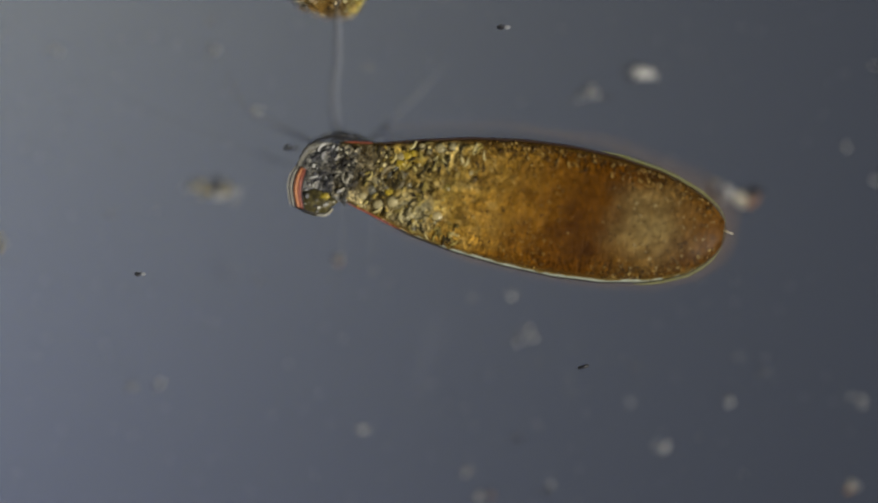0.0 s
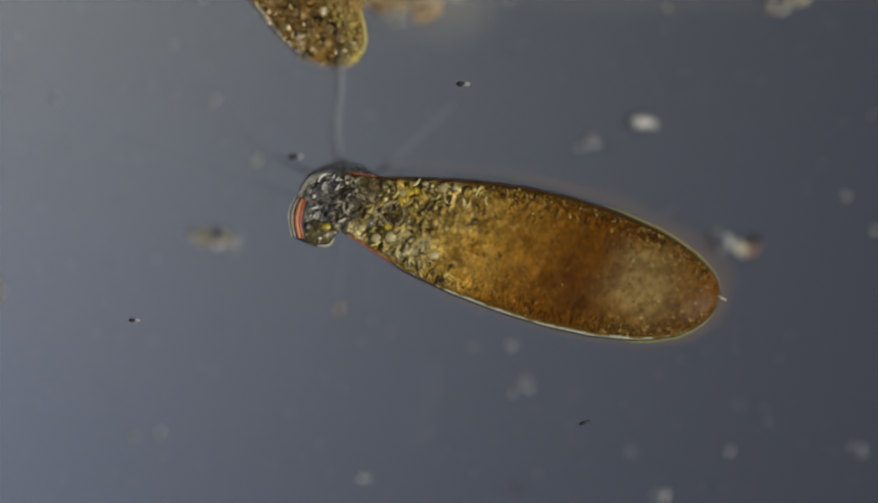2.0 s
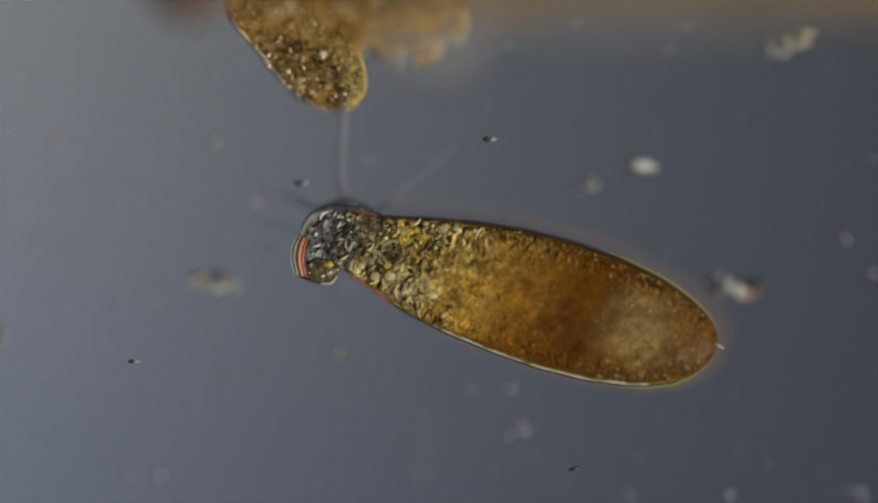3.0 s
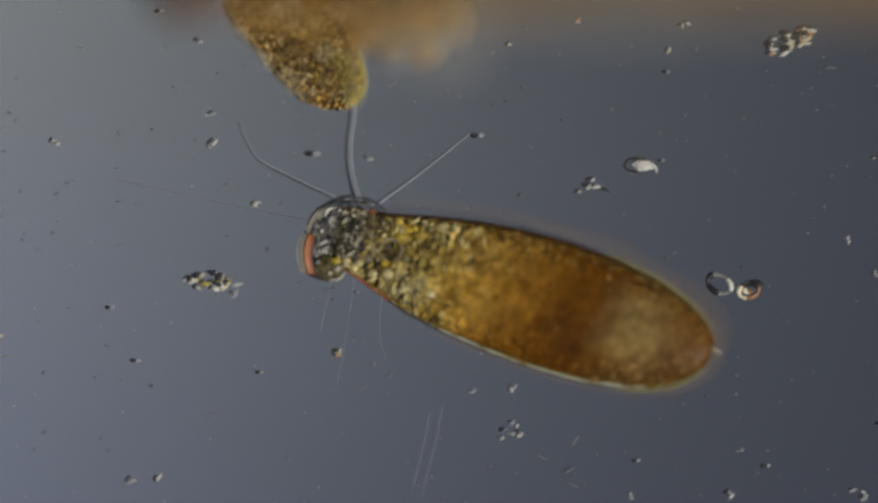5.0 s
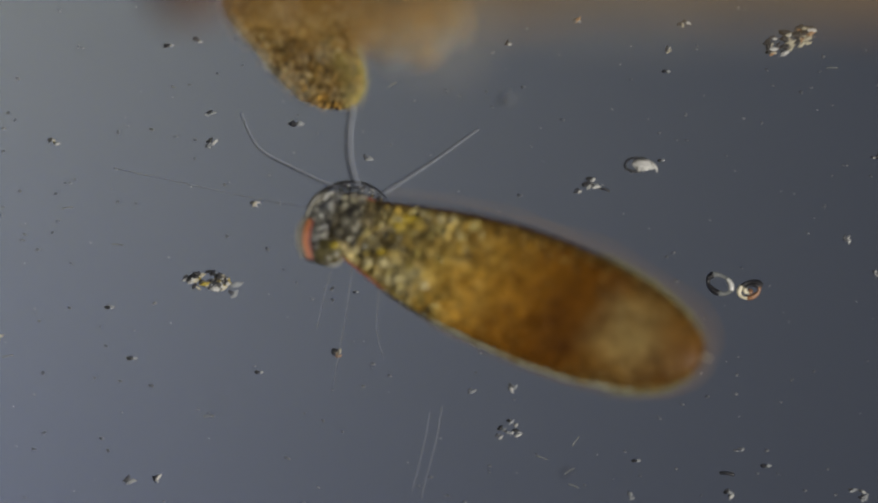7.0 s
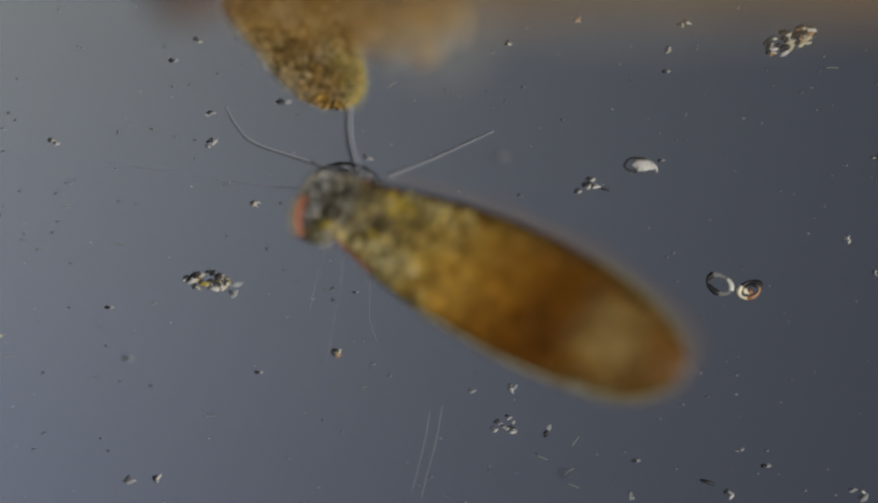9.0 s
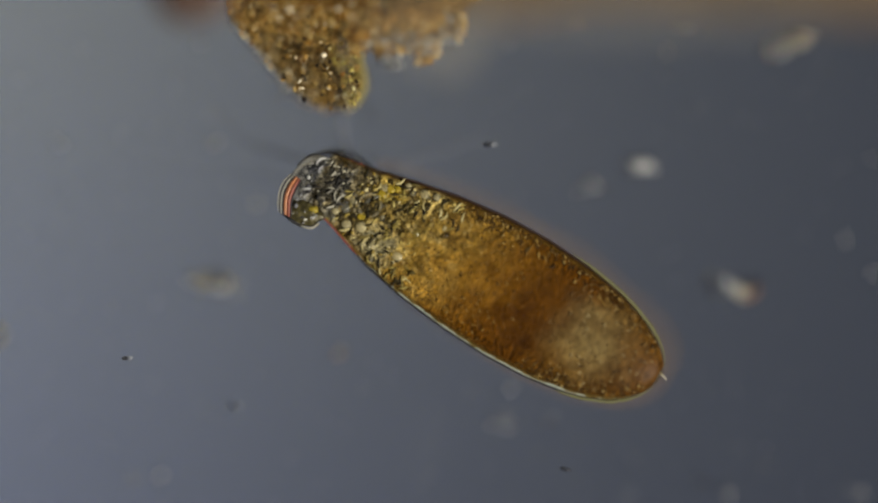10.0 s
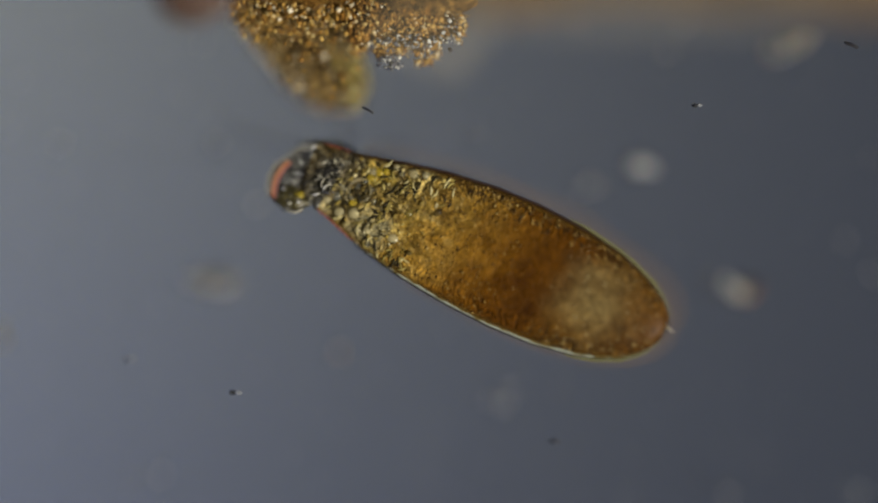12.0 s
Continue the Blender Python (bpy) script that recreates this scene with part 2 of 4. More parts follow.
M_RUSTLOBE = grain_material("orange_grains", [(0.0, (0.08, 0.035, 0.010)), (0.25, (0.38, 0.18, 0.03)), (0.6, (0.62, 0.35, 0.06)), (0.85, (0.74, 0.52, 0.16)), (1.0, (0.92, 0.82, 0.52))])
M_FLECK = grain_material("cream_flecks", [(0.0, (0.04, 0.03, 0.01)), (0.35, (0.24, 0.18, 0.05)), (0.7, (0.48, 0.39, 0.14)), (1.0, (0.80, 0.74, 0.46))])
M_SLIVER = grain_material("slivers", [(0.0, (0.015, 0.013, 0.010)), (0.40, (0.06, 0.05, 0.022)), (0.50, (0.22, 0.18, 0.055)), (0.80, (0.40, 0.34, 0.11)), (1.0, (0.74, 0.69, 0.42))])
M_HEADSLIVER = grain_material("head_slivers", [(0.0, (0.015, 0.015, 0.02)), (0.40, (0.07, 0.07, 0.075)), (0.52, (0.22, 0.22, 0.22)), (1.0, (0.62, 0.62, 0.58))])
M_GOLDSLIVER = grain_material("gold_slivers", [(0.0, (0.03, 0.017, 0.005)), (0.35, (0.10, 0.055, 0.012)), (0.55, (0.24, 0.15, 0.035)), (1.0, (0.48, 0.34, 0.11))])
M_BODYGRAIN = grain_material("body_grains", [(0.0, (0.06, 0.03, 0.006)), (0.5, (0.15, 0.085, 0.018)), (0.85, (0.26, 0.165, 0.04)), (1.0, (0.46, 0.34, 0.13))])
M_TAILGRAIN = grain_material("tail_grains", [(0.0, (0.04, 0.02, 0.006)), (0.5, (0.12, 0.07, 0.022)), (0.85, (0.27, 0.20, 0.09)), (1.0, (0.52, 0.44, 0.26))])
M_DARKFOOD = plain("dark_red_detritus", (0.12, 0.055, 0.025), 0.6, 0.3, scale=200)
M_BUBBLE = plain("oil_droplet", (0.80, 0.74, 0.48), 0.2, 0.5, scale=250, depth=0.6)
M_GREYVAC = plain("grey_vacuole", (0.26, 0.27, 0.25), 0.2, 0.6)
M_SULPHUR = plain("sulphur_droplet", (0.62, 0.48, 0.05), 0.25, 0.4, scale=250, depth=0.6)
M_OLIVE = plain("olive_vacuole", (0.26, 0.22, 0.05), 0.25, 0.5, scale=300, depth=0.6)
M_DARKVAC = plain("dark_vacuole", (0.035, 0.032, 0.025), 0.3, 0.5, scale=300, depth=0.5)
M_HALO = plain("halo", (0.32, 0.17, 0.04), 0.6, 0.94)
M_HAZE = plain("pale_haze", (0.62, 0.54, 0.36), 0.6, 0.88)
M_CHEEK = plain("clear_cheek", (0.52, 0.49, 0.38), 0.3, 0.75)
M_MEMBRANE = plain("clear_membrane", (0.30, 0.29, 0.25), 0.3, 0.5, scale=300)
M_PALELIP = plain("pale_lip", (0.52, 0.49, 0.38), 0.3, 0.35)
M_RED = plain("red_lip", (0.34, 0.095, 0.055), 0.35, 0.2)
M_FAINTRED = plain("faint_red_edge", (0.52, 0.14, 0.10), 0.35, 0.4)
M_ORANGE = plain("orange_lip", (0.62, 0.24, 0.09), 0.3, 0.2)
M_CREAM = plain("cream_lip", (0.80, 0.74, 0.55), 0.3, 0.20)
M_BLACK = plain("dark_rim", (0.012, 0.012, 0.016), 0.5)
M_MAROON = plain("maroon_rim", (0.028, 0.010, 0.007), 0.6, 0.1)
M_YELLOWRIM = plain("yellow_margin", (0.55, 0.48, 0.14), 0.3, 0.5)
M_TAILGLOW = plain("olive_glow", (0.30, 0.30, 0.07), 0.4, 0.68)
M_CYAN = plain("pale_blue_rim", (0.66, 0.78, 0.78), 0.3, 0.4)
M_THREAD = plain("thread", (0.48, 0.50, 0.55), 0.3, 0.85)
M_FLANKSHADE = plain("shade_flank", (0.025, 0.03, 0.04), 0.4, 0.50)
M_FLANKLIT = plain("lit_flank", (0.29, 0.32, 0.38), 0.4, 0.58)
M_GLASSY = plain("clear_debris", (0.46, 0.48, 0.49), 0.2, 0.55)
M_GREYGRAIN = plain("grey_grain", (0.10, 0.105, 0.115), 0.3, 0.35)
M_CREAMGRAIN = plain("cream_grain", (0.55, 0.51, 0.38), 0.3, 0.2)
M_RUSTGRAIN = plain("rusty_grain", (0.46, 0.27, 0.13), 0.35, 0.25)
M_WHITE = plain("white_debris", (0.60, 0.60, 0.57), 0.3, 0.15)
M_FAINT = plain("faint_fibre", (0.26, 0.28, 0.32), 0.3, 0.9)
M_BROWN = plain("brown_shell", (0.26, 0.13, 0.06), 0.4)
M_DARK = plain("dark_debris", (0.015, 0.015, 0.018), 0.4)
M_DUSTLIT = grain_material("dust_lit_grains", [(0.0, (0.11, 0.12, 0.135)), (0.7, (0.16, 0.17, 0.185)), (1.0, (0.34, 0.34, 0.34))])
M_DUSTSHADE = grain_material("dust_shade_grains", [(0.0, (0.03, 0.033, 0.04)), (0.2, (0.065, 0.072, 0.085)), (1.0, (0.095, 0.105, 0.125))])
M_RUST = grain_material("rust_grains", [(0.0, (0.08, 0.04, 0.01)), (0.3, (0.30, 0.155, 0.03)), (0.6, (0.48, 0.27, 0.055)), (0.85, (0.64, 0.46, 0.16)), (1.0, (0.88, 0.82, 0.62))])
LOBE_CONTENT = [(0.0, (0.018, 0.011, 0.004)), (0.35, (0.09, 0.052, 0.012)), (0.6, (0.30, 0.175, 0.038)), (0.85, (0.52, 0.35, 0.10)), (1.0, (0.80, 0.66, 0.32))]
M_LOBE = plasm_material("brown_lobe", 0.0, 0.09, [(0.0, (0.22, 0.11, 0.018)), (0.5, (0.19, 0.10, 0.02)), (1.0, (0.12, 0.07, 0.016))], ((LOBE_CONTENT, [(0.0, grey(0.5)), (1.0, grey(0.8))]),),
                        [(0.0, grey(0.7)), (1.0, grey(0.9))], [(0.0, grey(0.30)), (1.0, grey(0.16))], fine=560, sizes=(420, 760), relief=0.0035, grit_share=(0.7, 0.85), margin=((0.25, 0.18, 0.06), 0.90, 1.0), warp=0.012)
M_CLUMP = plasm_material("brown_clump", 0.0, 0.09, [(0.0, (0.40, 0.19, 0.042)), (1.0, (0.40, 0.19, 0.042))], ((LOBE_CONTENT, [(0.0, grey(0.6)), (1.0, grey(0.6))]),),
                         [(0.0, grey(1.0)), (1.0, grey(1.0))], [(0.0, grey(0.85)), (1.0, grey(0.85))], fine=500, sizes=(300, 560), relief=0.006, warp=0.012, squiggle=1.0)
M_MASS = plain("brown_detritus", (0.27, 0.165, 0.06), 0.8, 0.2, scale=120, depth=0.7)


# ---- mesh helpers ----
def mesh_object(name, verts, faces, mat, parent=None, label="", smooth=True):
    me = bpy.data.meshes.new(name)
    me.from_pydata([tuple(v) for v in verts], [], [tuple(f) for f in faces])
    if smooth:
        me.polygons.foreach_set("use_smooth", [True] * len(me.polygons))
    me.materials.append(mat)
    ob = new(name, me)
    ob.parent = parent
    if label:
        ob["label"] = label
    return ob


def mark_across(ob, ring):
    """Store each vertex's place across the body, from -1 to 1, for the material of its margin."""
    values = [math.cos(2 * math.pi * (k % ring) / ring) for k in range(len(ob.data.vertices))]
    ob.data.attributes.new("across", "FLOAT", "POINT").data.foreach_set("value", values)


def part(name, bm, mat, parent=None, label=""):
    for f in bm.faces:
        f.smooth = True
    me = bpy.data.meshes.new(name)
    bm.to_mesh(me)
    bm.free()
    me.materials.append(mat)
    ob = new(name, me)
    ob.parent = parent
    if label:
        ob["label"] = label
    return ob


def loft(stations, ring=40, lump=0.0, freq=60.0, seed=0.0):
    """A closed skin through stations (x, y centre, z centre, half width, half depth), in metres; lump roughens it."""
    verts, faces = [], []
    for x, cy, cz, w, d in stations:
        for k in range(ring):
            a = 2 * math.pi * k / ring
            p = Vector((x, cy + w * math.cos(a), cz + d * math.sin(a)))
            if lump:
                n = noise.noise(p * freq + Vector((seed, 0, 0)))
                p += Vector((0, math.cos(a), math.sin(a))) * n * lump
            verts.append(p)
    n = len(stations)
    for i in range(n - 1):
        for k in range(ring):
            a, b = i * ring + k, i * ring + (k + 1) % ring
            faces.append((a, b, b + ring, a + ring))
    faces.append(tuple(range(ring))[::-1])
    faces.append(tuple(range((n - 1) * ring, n * ring)))
    return verts, faces


def ico():
    bm = bmesh.new()
    bmesh.ops.create_icosphere(bm, subdivisions=1, radius=1)
    v = np.array([p.co[:] for p in bm.verts])
    f = np.array([[q.index for q in p.verts] for p in bm.faces])
    bm.free()
    return v, f


ICO_V, ICO_F = ico()


def grains(name, spots, mat, parent, label="", stretch=0.5):
    """Many small granules in one mesh; spots: rows of x, y, z, radius in metres."""
    rng = np.random.default_rng(len(spots) + len(name))
    verts, faces = [], []
    for i, (x, y, z, r) in enumerate(spots):
        q, _ = np.linalg.qr(rng.normal(size=(3, 3)))
        s = r * (1 + stretch * rng.uniform(-1, 1, 3))
        verts.append((ICO_V * (1 + rng.uniform(-0.3, 0.3, (len(ICO_V), 1))) * s) @ q.T + (x, y, z))
        faces.append(ICO_F + i * len(ICO_V))
    ob = mesh_object(name, np.concatenate(verts).tolist(), np.concatenate(faces).tolist(), mat, parent, label)
    ob["kind"] = "stuff"
    return ob


def slivers(name, spots, mat, parent, label=""):
    """Many thin bent crystals and folds in one mesh; spots: rows of x, y, z, heading in degrees, length, radius in metres."""
    rng = random.Random(len(spots) + len(name))
    verts, faces = [], []
    for x, y, z, turn, length, r in spots:
        a, bend = radians(turn), rng.uniform(-0.25, 0.25)
        line = []
        for k in range(5):
            d, e = (k / 4 - 0.5) * length, bend * length * (1 - (k / 2 - 1) ** 2)
            line.append((x + d * math.cos(a) - e * math.sin(a), y + d * math.sin(a) + e * math.cos(a), z))
        v, f = tube_path(line, [r * w for w in (0.35, 0.8, 1.0, 0.7, 0.25)], 5)
        faces += [tuple(i + len(verts) for i in face) for face in f]
        verts += v
    ob = mesh_object(name, verts, faces, mat, parent, label)
    ob["kind"] = "stuff"
    return ob


def tube_path(points, radii, ring=8):
    """A tapered round rod along points (metres)."""
    verts, faces = [], []
    pts = [Vector(p) for p in points]
    for i, p in enumerate(pts):
        d = (pts[min(i + 1, len(pts) - 1)] - pts[max(i - 1, 0)]).normalized()
        side = d.cross(Vector((0, 0, 1)))
        side = side.normalized() if side.length > 1e-4 else Vector((1, 0, 0))
        up = side.cross(d)
        for k in range(ring):
            a = 2 * math.pi * k / ring
            verts.append(p + (side * math.cos(a) + up * math.sin(a)) * radii[i])
    n = len(pts)
    for i in range(n - 1):
        for k in range(ring):
            a, b = i * ring + k, i * ring + (k + 1) % ring
            faces.append((a, b, b + ring, a + ring))
    faces.append(tuple(range(ring))[::-1])
    faces.append(tuple(range((n - 1) * ring, n * ring)))
    return verts, faces


def bezier(points, steps=10):
    """A smooth line through points."""
    pts = [Vector(p) for p in points]
    line = []
    for i in range(len(pts) - 1):
        p0, p1, p2, p3 = pts[max(i - 1, 0)], pts[i], pts[i + 1], pts[min(i + 2, len(pts) - 1)]
        for k in range(steps):
            t = k / steps
            line.append(0.5 * (2 * p1 + (p2 - p0) * t + (2 * p0 - 5 * p1 + 4 * p2 - p3) * t * t + (3 * p1 - p0 - 3 * p2 + p3) * t ** 3))
    line.append(pts[-1])
    return line


def blob(center, radii, rough=0.1, freq=80.0, subdiv=3, turn=0.0):
    bm = bmesh.new()
    bmesh.ops.create_icosphere(bm, subdivisions=subdiv, radius=1)
    m = Matrix.Rotation(radians(turn), 3, "Z")
    for v in bm.verts:
        k = 1 + rough * noise.noise(v.co * 1.7 + Vector(center) * freq) + 0.5 * rough * noise.noise(v.co * 4.1 + Vector(center) * freq)
        p = Vector((v.co.x * radii[0], v.co.y * radii[1], v.co.z * radii[2])) * k
        v.co = m @ p + Vector(center)
    return bm


# ---- setting: ground plate added in place of the lit field, and the glass slide ----
def slab(name, x, y, z0, z1, mat, label):
    bm = bmesh.new()
    bmesh.ops.create_cube(bm, size=1)
    for v in bm.verts:
        v.co = Vector((v.co.x * x, v.co.y * y, z0 + (v.co.z + 0.5) * (z1 - z0)))
    bmesh.ops.bevel(bm, geom=bm.edges[:], offset=abs(z1 - z0) * 0.1, segments=1, affect="EDGES")
    ob = part(name, bm, mat, None)
    for f in ob.data.polygons:
        f.use_smooth = False
    return tagged(ob, label, kind="structure", category=name.replace("_", " "))


slab("ground", 7.0, 7.0, -1.26, -1.20, M_PLATE, "matt blue-grey plate standing in for the lit field below the glass slide")
slide = slab("glass_slide", 3.0, 1.6, -0.10, 0.0, M_SLIDE, "clear polished glass slide that carries the sample")
slide.visible_shadow = False

# ---- the feeding ciliate ----
OUT_U = (-22, -19, -14, -8, -3, 14, 34, 56, 80, 103, 125, 144.5, 153, 165, 172, 175.5, 178, 180)
OUT_TOP = (-4, 2.5, 8.5, 12.5, 14.0, 15.8, 19.9, 24.0, 26.6, 27.0, 25.5, 22.2, 19.8, 15.2, 11.0, 8.2, 5.0, 0.4)
OUT_BOT = (-6, -9, -11.5, -12.0, -12.2, -17.2, -23.8, -28.2, -31, -32.3, -31.7, -28.9, -26.8, -22.1, -16.7, -13.0, -9.0, -3.4)


def outline(u_mm):
    k = float(np.interp(u_mm, (-5, 40), (1.0, 1.015)))
    top = float(np.interp(u_mm, OUT_U, OUT_TOP)) * k
    bot = float(np.interp(u_mm, OUT_U, OUT_BOT)) * k
    return top, bot


def cell_stations(u0, u1, n, shrink_mm, depth, drop=0.0):
    rows = []
    for i in range(n):
        u = u0 + (u1 - u0) * (0.5 - 0.5 * math.cos(math.pi * i / (n - 1)))
        tops, bots = zip(*(outline(u + k) for k in (-3, -1.5, 0, 1.5, 3))) if 0 < u < 165 else zip(outline(u))
        top, bot = sum(tops) / len(tops) - shrink_mm, sum(bots) / len(bots) + shrink_mm
        w = max((top - bot) / 2, 0.3)
        rows.append((u * 0.975 * MM, (top + bot) / 2 * MM, -drop * MM, w * MM, w * depth * MM))
    return rows


def in_cell(rng, u0, u1, spread, zlo, zhi):
    u = rng.uniform(u0, u1)
    top, bot = outline(u)
    v = (top + bot) / 2 + rng.uniform(-1, 1) * (top - bot) / 2 * spread
    q = abs(v - (top + bot) / 2) / ((top - bot) / 2 + 1e-6)
    h = (top - bot) / 2 * 0.18 * math.sqrt(max(0.02, 1 - q * q))
    return u * 0.975 * MM, v * MM, h * rng.uniform(zlo, zhi) * MM


def ciliate():
    cell = new("ciliate")
    tagged(cell, "amber brown pear-shaped ciliate with granular plasm and grey head", "ciliate")
    rng = random.Random(4)
    mesh_object("pellicle", *loft(cell_stations(-5, 180, 70, 0, 0.34), 56), M_SKIN, cell, "thin clear skin with a pale sheen").visible_shadow = False
    mark_across(mesh_object("endoplasm", *loft(cell_stations(-4, 178.5, 110, 0.7, 0.16), 72, 0.0007, 260), M_ENDO, cell, "granular amber to dark brown plasm"), 72)
    head = mesh_object("head", *loft(cell_stations(-20, 7, 40, 1.2, 0.22), 40, 0.0014, 300, 5), M_HEAD, cell, "grey translucent granular head")

    def cloud(name, n, u0, u1, spread, r0, r1, mat, label, zlo=0.6, zhi=1.15, owner=None):
        spots = []
        while len(spots) < n:
            x, y, z = in_cell(rng, u0, u1, spread, zlo, zhi)
            edge = min(x / MM / 0.975 - u0, u1 - x / MM / 0.975) / (0.3 * (u1 - u0))
            if rng.random() > edge + 0.1:
                continue
            spots.append((x, y, z, rng.uniform(r0, r1) * MM))
        grains(name, spots, mat, owner or cell, label)

    cloud("head_granules", 60, -16, 14, 0.85, 0.3, 0.9, M_SILVER, "silvery and black granules", 0.8, 1.1, head)
    cloud("neck_granules", 90, 6, 60, 0.94, 0.25, 0.7, M_YELLOW, "yellow and cream granules", 0.85, 1.05)
    cloud("body_granules", 420, 40, 108, 0.95, 0.3, 0.65, M_BODYGRAIN, "fine amber and brown granules", 0.78, 0.93)
    cloud("tail_granules", 380, 122, 176, 0.95, 0.3, 0.6, M_TAILGRAIN, "fine tan and brown granules", 0.78, 0.94)
    spots = []
    for _ in range(420):
        low = rng.random() < 0.5
        u = rng.uniform(118, 174) if low else rng.uniform(62, 174)
        top, bot = outline(u)
        v = bot + 2.0 + abs(rng.gauss(2.0, 2.6)) if low else top - 2.2 - abs(rng.gauss(1.2, 2.0))
        w, mid = (top - bot) / 2, (top + bot) / 2
        h = w * 0.16 * math.sqrt(max(0.0, 1 - ((v - mid) / w) ** 2))
        spots.append((u * 0.975 * MM, v * MM, (h + rng.uniform(-0.2, 0.1)) * MM, rng.uniform(0.3, 0.62) * MM))
    grains("margin_granules", spots, M_GOLD, cell, "golden and dark granules along the margin")

    spots = []
    for _ in range(80):
        u = rng.uniform(14, 58)
        top, bot = outline(u)
        w, mid, q = (top - bot) / 2, (top + bot) / 2, rng.uniform(-0.85, 0.85)
        spots.append((u * 0.975 * MM, (mid + q * w) * MM, (w * 0.16 * math.sqrt(1 - q * q) - 0.1) * MM, rng.uniform(0.4, 1.1) * MM))
    grains("cream_flecks", spots, M_FLECK, cell, "cream and golden flecks", 0.8)

    def sheaf(name, n, u0, u1, q0, q1, length, mat, owner, label, lift=0.1, share=0.16, lean=60):
        spots = []
        for _ in range(n):
            u = rng.uniform(u0, u1)
            top, bot = outline(u)
            w, mid, q = (top - bot) / 2, (top + bot) / 2, rng.uniform(q0, q1)
            spots.append((u * 0.975 * MM, (mid + q * w) * MM, (w * share * math.sqrt(1 - q * q) + lift) * MM, lean + rng.gauss(0, 35), rng.uniform(0.5, 1.0) * length * MM, rng.uniform(0.07, 0.12) * length * MM))
        slivers(name, spots, mat, owner, label)

    sheaf("neck_folds", 56, 10, 38, -0.88, 0.9, 6.5, M_SLIVER, cell, "cream and black crystals and folds in the neck")
    sheaf("shoulder_folds", 34, 38, 66, 0.4, 0.9, 6.0, M_SLIVER, cell, "cream and dark folds along the shoulder", lean=80)
    sheaf("throat_folds", 24, 34, 56, -0.9, -0.5, 5.0, M_SLIVER, cell, "cream and dark folds along the throat", lean=70)
    sheaf("margin_folds", 60, 62, 150, 0.66, 0.92, 4.0, M_GOLDSLIVER, cell, "golden folds under the skin", lean=110)
    sheaf("head_folds", 26, -13, 8, -0.6, 0.8, 6.0, M_HEADSLIVER, head, "pale and black folds in the head", 0.3, 0.22, 40)

    def rim(name, side, u0, u1, inset, radius, mat, label, lift=0.0):
        pts = []
        n = 60
        for i in range(n + 1):
            u = u0 + (u1 - u0) * i / n
            top, bot = outline(u)
            pts.append((u * 0.975 * MM, ((top - inset) if side > 0 else (bot + inset)) * MM, lift * MM))
        radii = [radius * MM * min(1, 0.15 + 4 * min(i, n - i) / n) for i in range(n + 1)]
        mesh_object(name, *tube_path(pts, radii, 8), mat, cell, label)

    # first two rims put shade into the upper edge and light into the lower
    rim("upper_shade_rim", 1, -2, 172, 0.3, 0.6, M_MAROON, "dark maroon margin of the skin")
    rim("lower_lit_rim", -1, 26, 172, 1.2, 0.85, M_CYAN, "pale blue bright margin of the skin")
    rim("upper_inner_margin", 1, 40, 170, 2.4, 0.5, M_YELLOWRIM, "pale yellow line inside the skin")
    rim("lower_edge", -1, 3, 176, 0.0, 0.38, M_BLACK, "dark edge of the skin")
    # rims added outside the tail imitate its yellow-green glow
    rim("tail_glow", 1, 116, 179, -0.7, 0.9, M_TAILGLOW, "faint yellow-green outer margin")
    rim("tail_lower_glow", -1, 140, 179, -0.6, 0.8, M_TAILGLOW, "faint yellow-green outer margin")
    rim("oral_groove_line", -1, 2, 40, 1.2, 0.4, M_CREAM, "pale line inside the mouth edge")
    rim("upper_neck_edge", 1, -3, 12, 0.4, 0.38, M_FAINTRED, "red edge of the neck")
    rim("oral_groove_edge", -1, 2, 30, 0.2, 0.42, M_FAINTRED, "red edge beside the mouth")

    # rounded underside of the head, with beads along its dark rim
    part("oral_dome", blob((0.002, 0.0025, -0.0090), (0.0185, 0.0155, 0.002), 0.06, 30, 4), M_DOME, head, "clear grey dome under the head")
    arc = [(0.002 + 0.0188 * math.cos(radians(a)), 0.0025 + 0.0158 * math.sin(radians(a)), -0.0085) for a in range(48, 205, 6)]
    mesh_object("dome_rim", *tube_path(arc, [0.0007 * math.sin(math.pi * (i + 1) / (len(arc) + 1)) ** 0.5 for i in range(len(arc))]), M_BLACK, head, "dark rim of the dome")
    spots = []
    for _ in range(60):
        a = radians(rng.uniform(45, 190))
        q = rng.uniform(0.80, 0.95)
        spots.append((0.002 + 0.0185 * q * math.cos(a), 0.0025 + 0.0155 * q * math.sin(a), -0.0072, rng.uniform(0.3, 0.75) * MM))
    for _ in range(90):
        a, q = rng.uniform(0, 6.283), math.sqrt(rng.random()) * 0.8
        spots.append((0.002 + 0.0185 * q * math.cos(a), 0.0025 + 0.0155 * q * math.sin(a), -0.0068, rng.uniform(0.3, 0.9) * MM))
    grains("dome_granules", spots, M_SILVER, head, "silvery beads under the rim")

    for x, y, r in ((0.0032, 0.0013, 0.0027), (-0.0062, -0.0009, 0.0020), (-0.0028, -0.0002, 0.0014), (0.0125, 0.0035, 0.0016)):
        turn = [(x + r * math.cos(a * math.pi / 10), y + 0.8 * r * math.sin(a * math.pi / 10), -0.0062) for a in range(21)]
        mesh_object("ring_vesicle", *tube_path(turn, [r * 0.30] * 21, 8), M_CREAM, head, "cream ring-shaped vesicle")
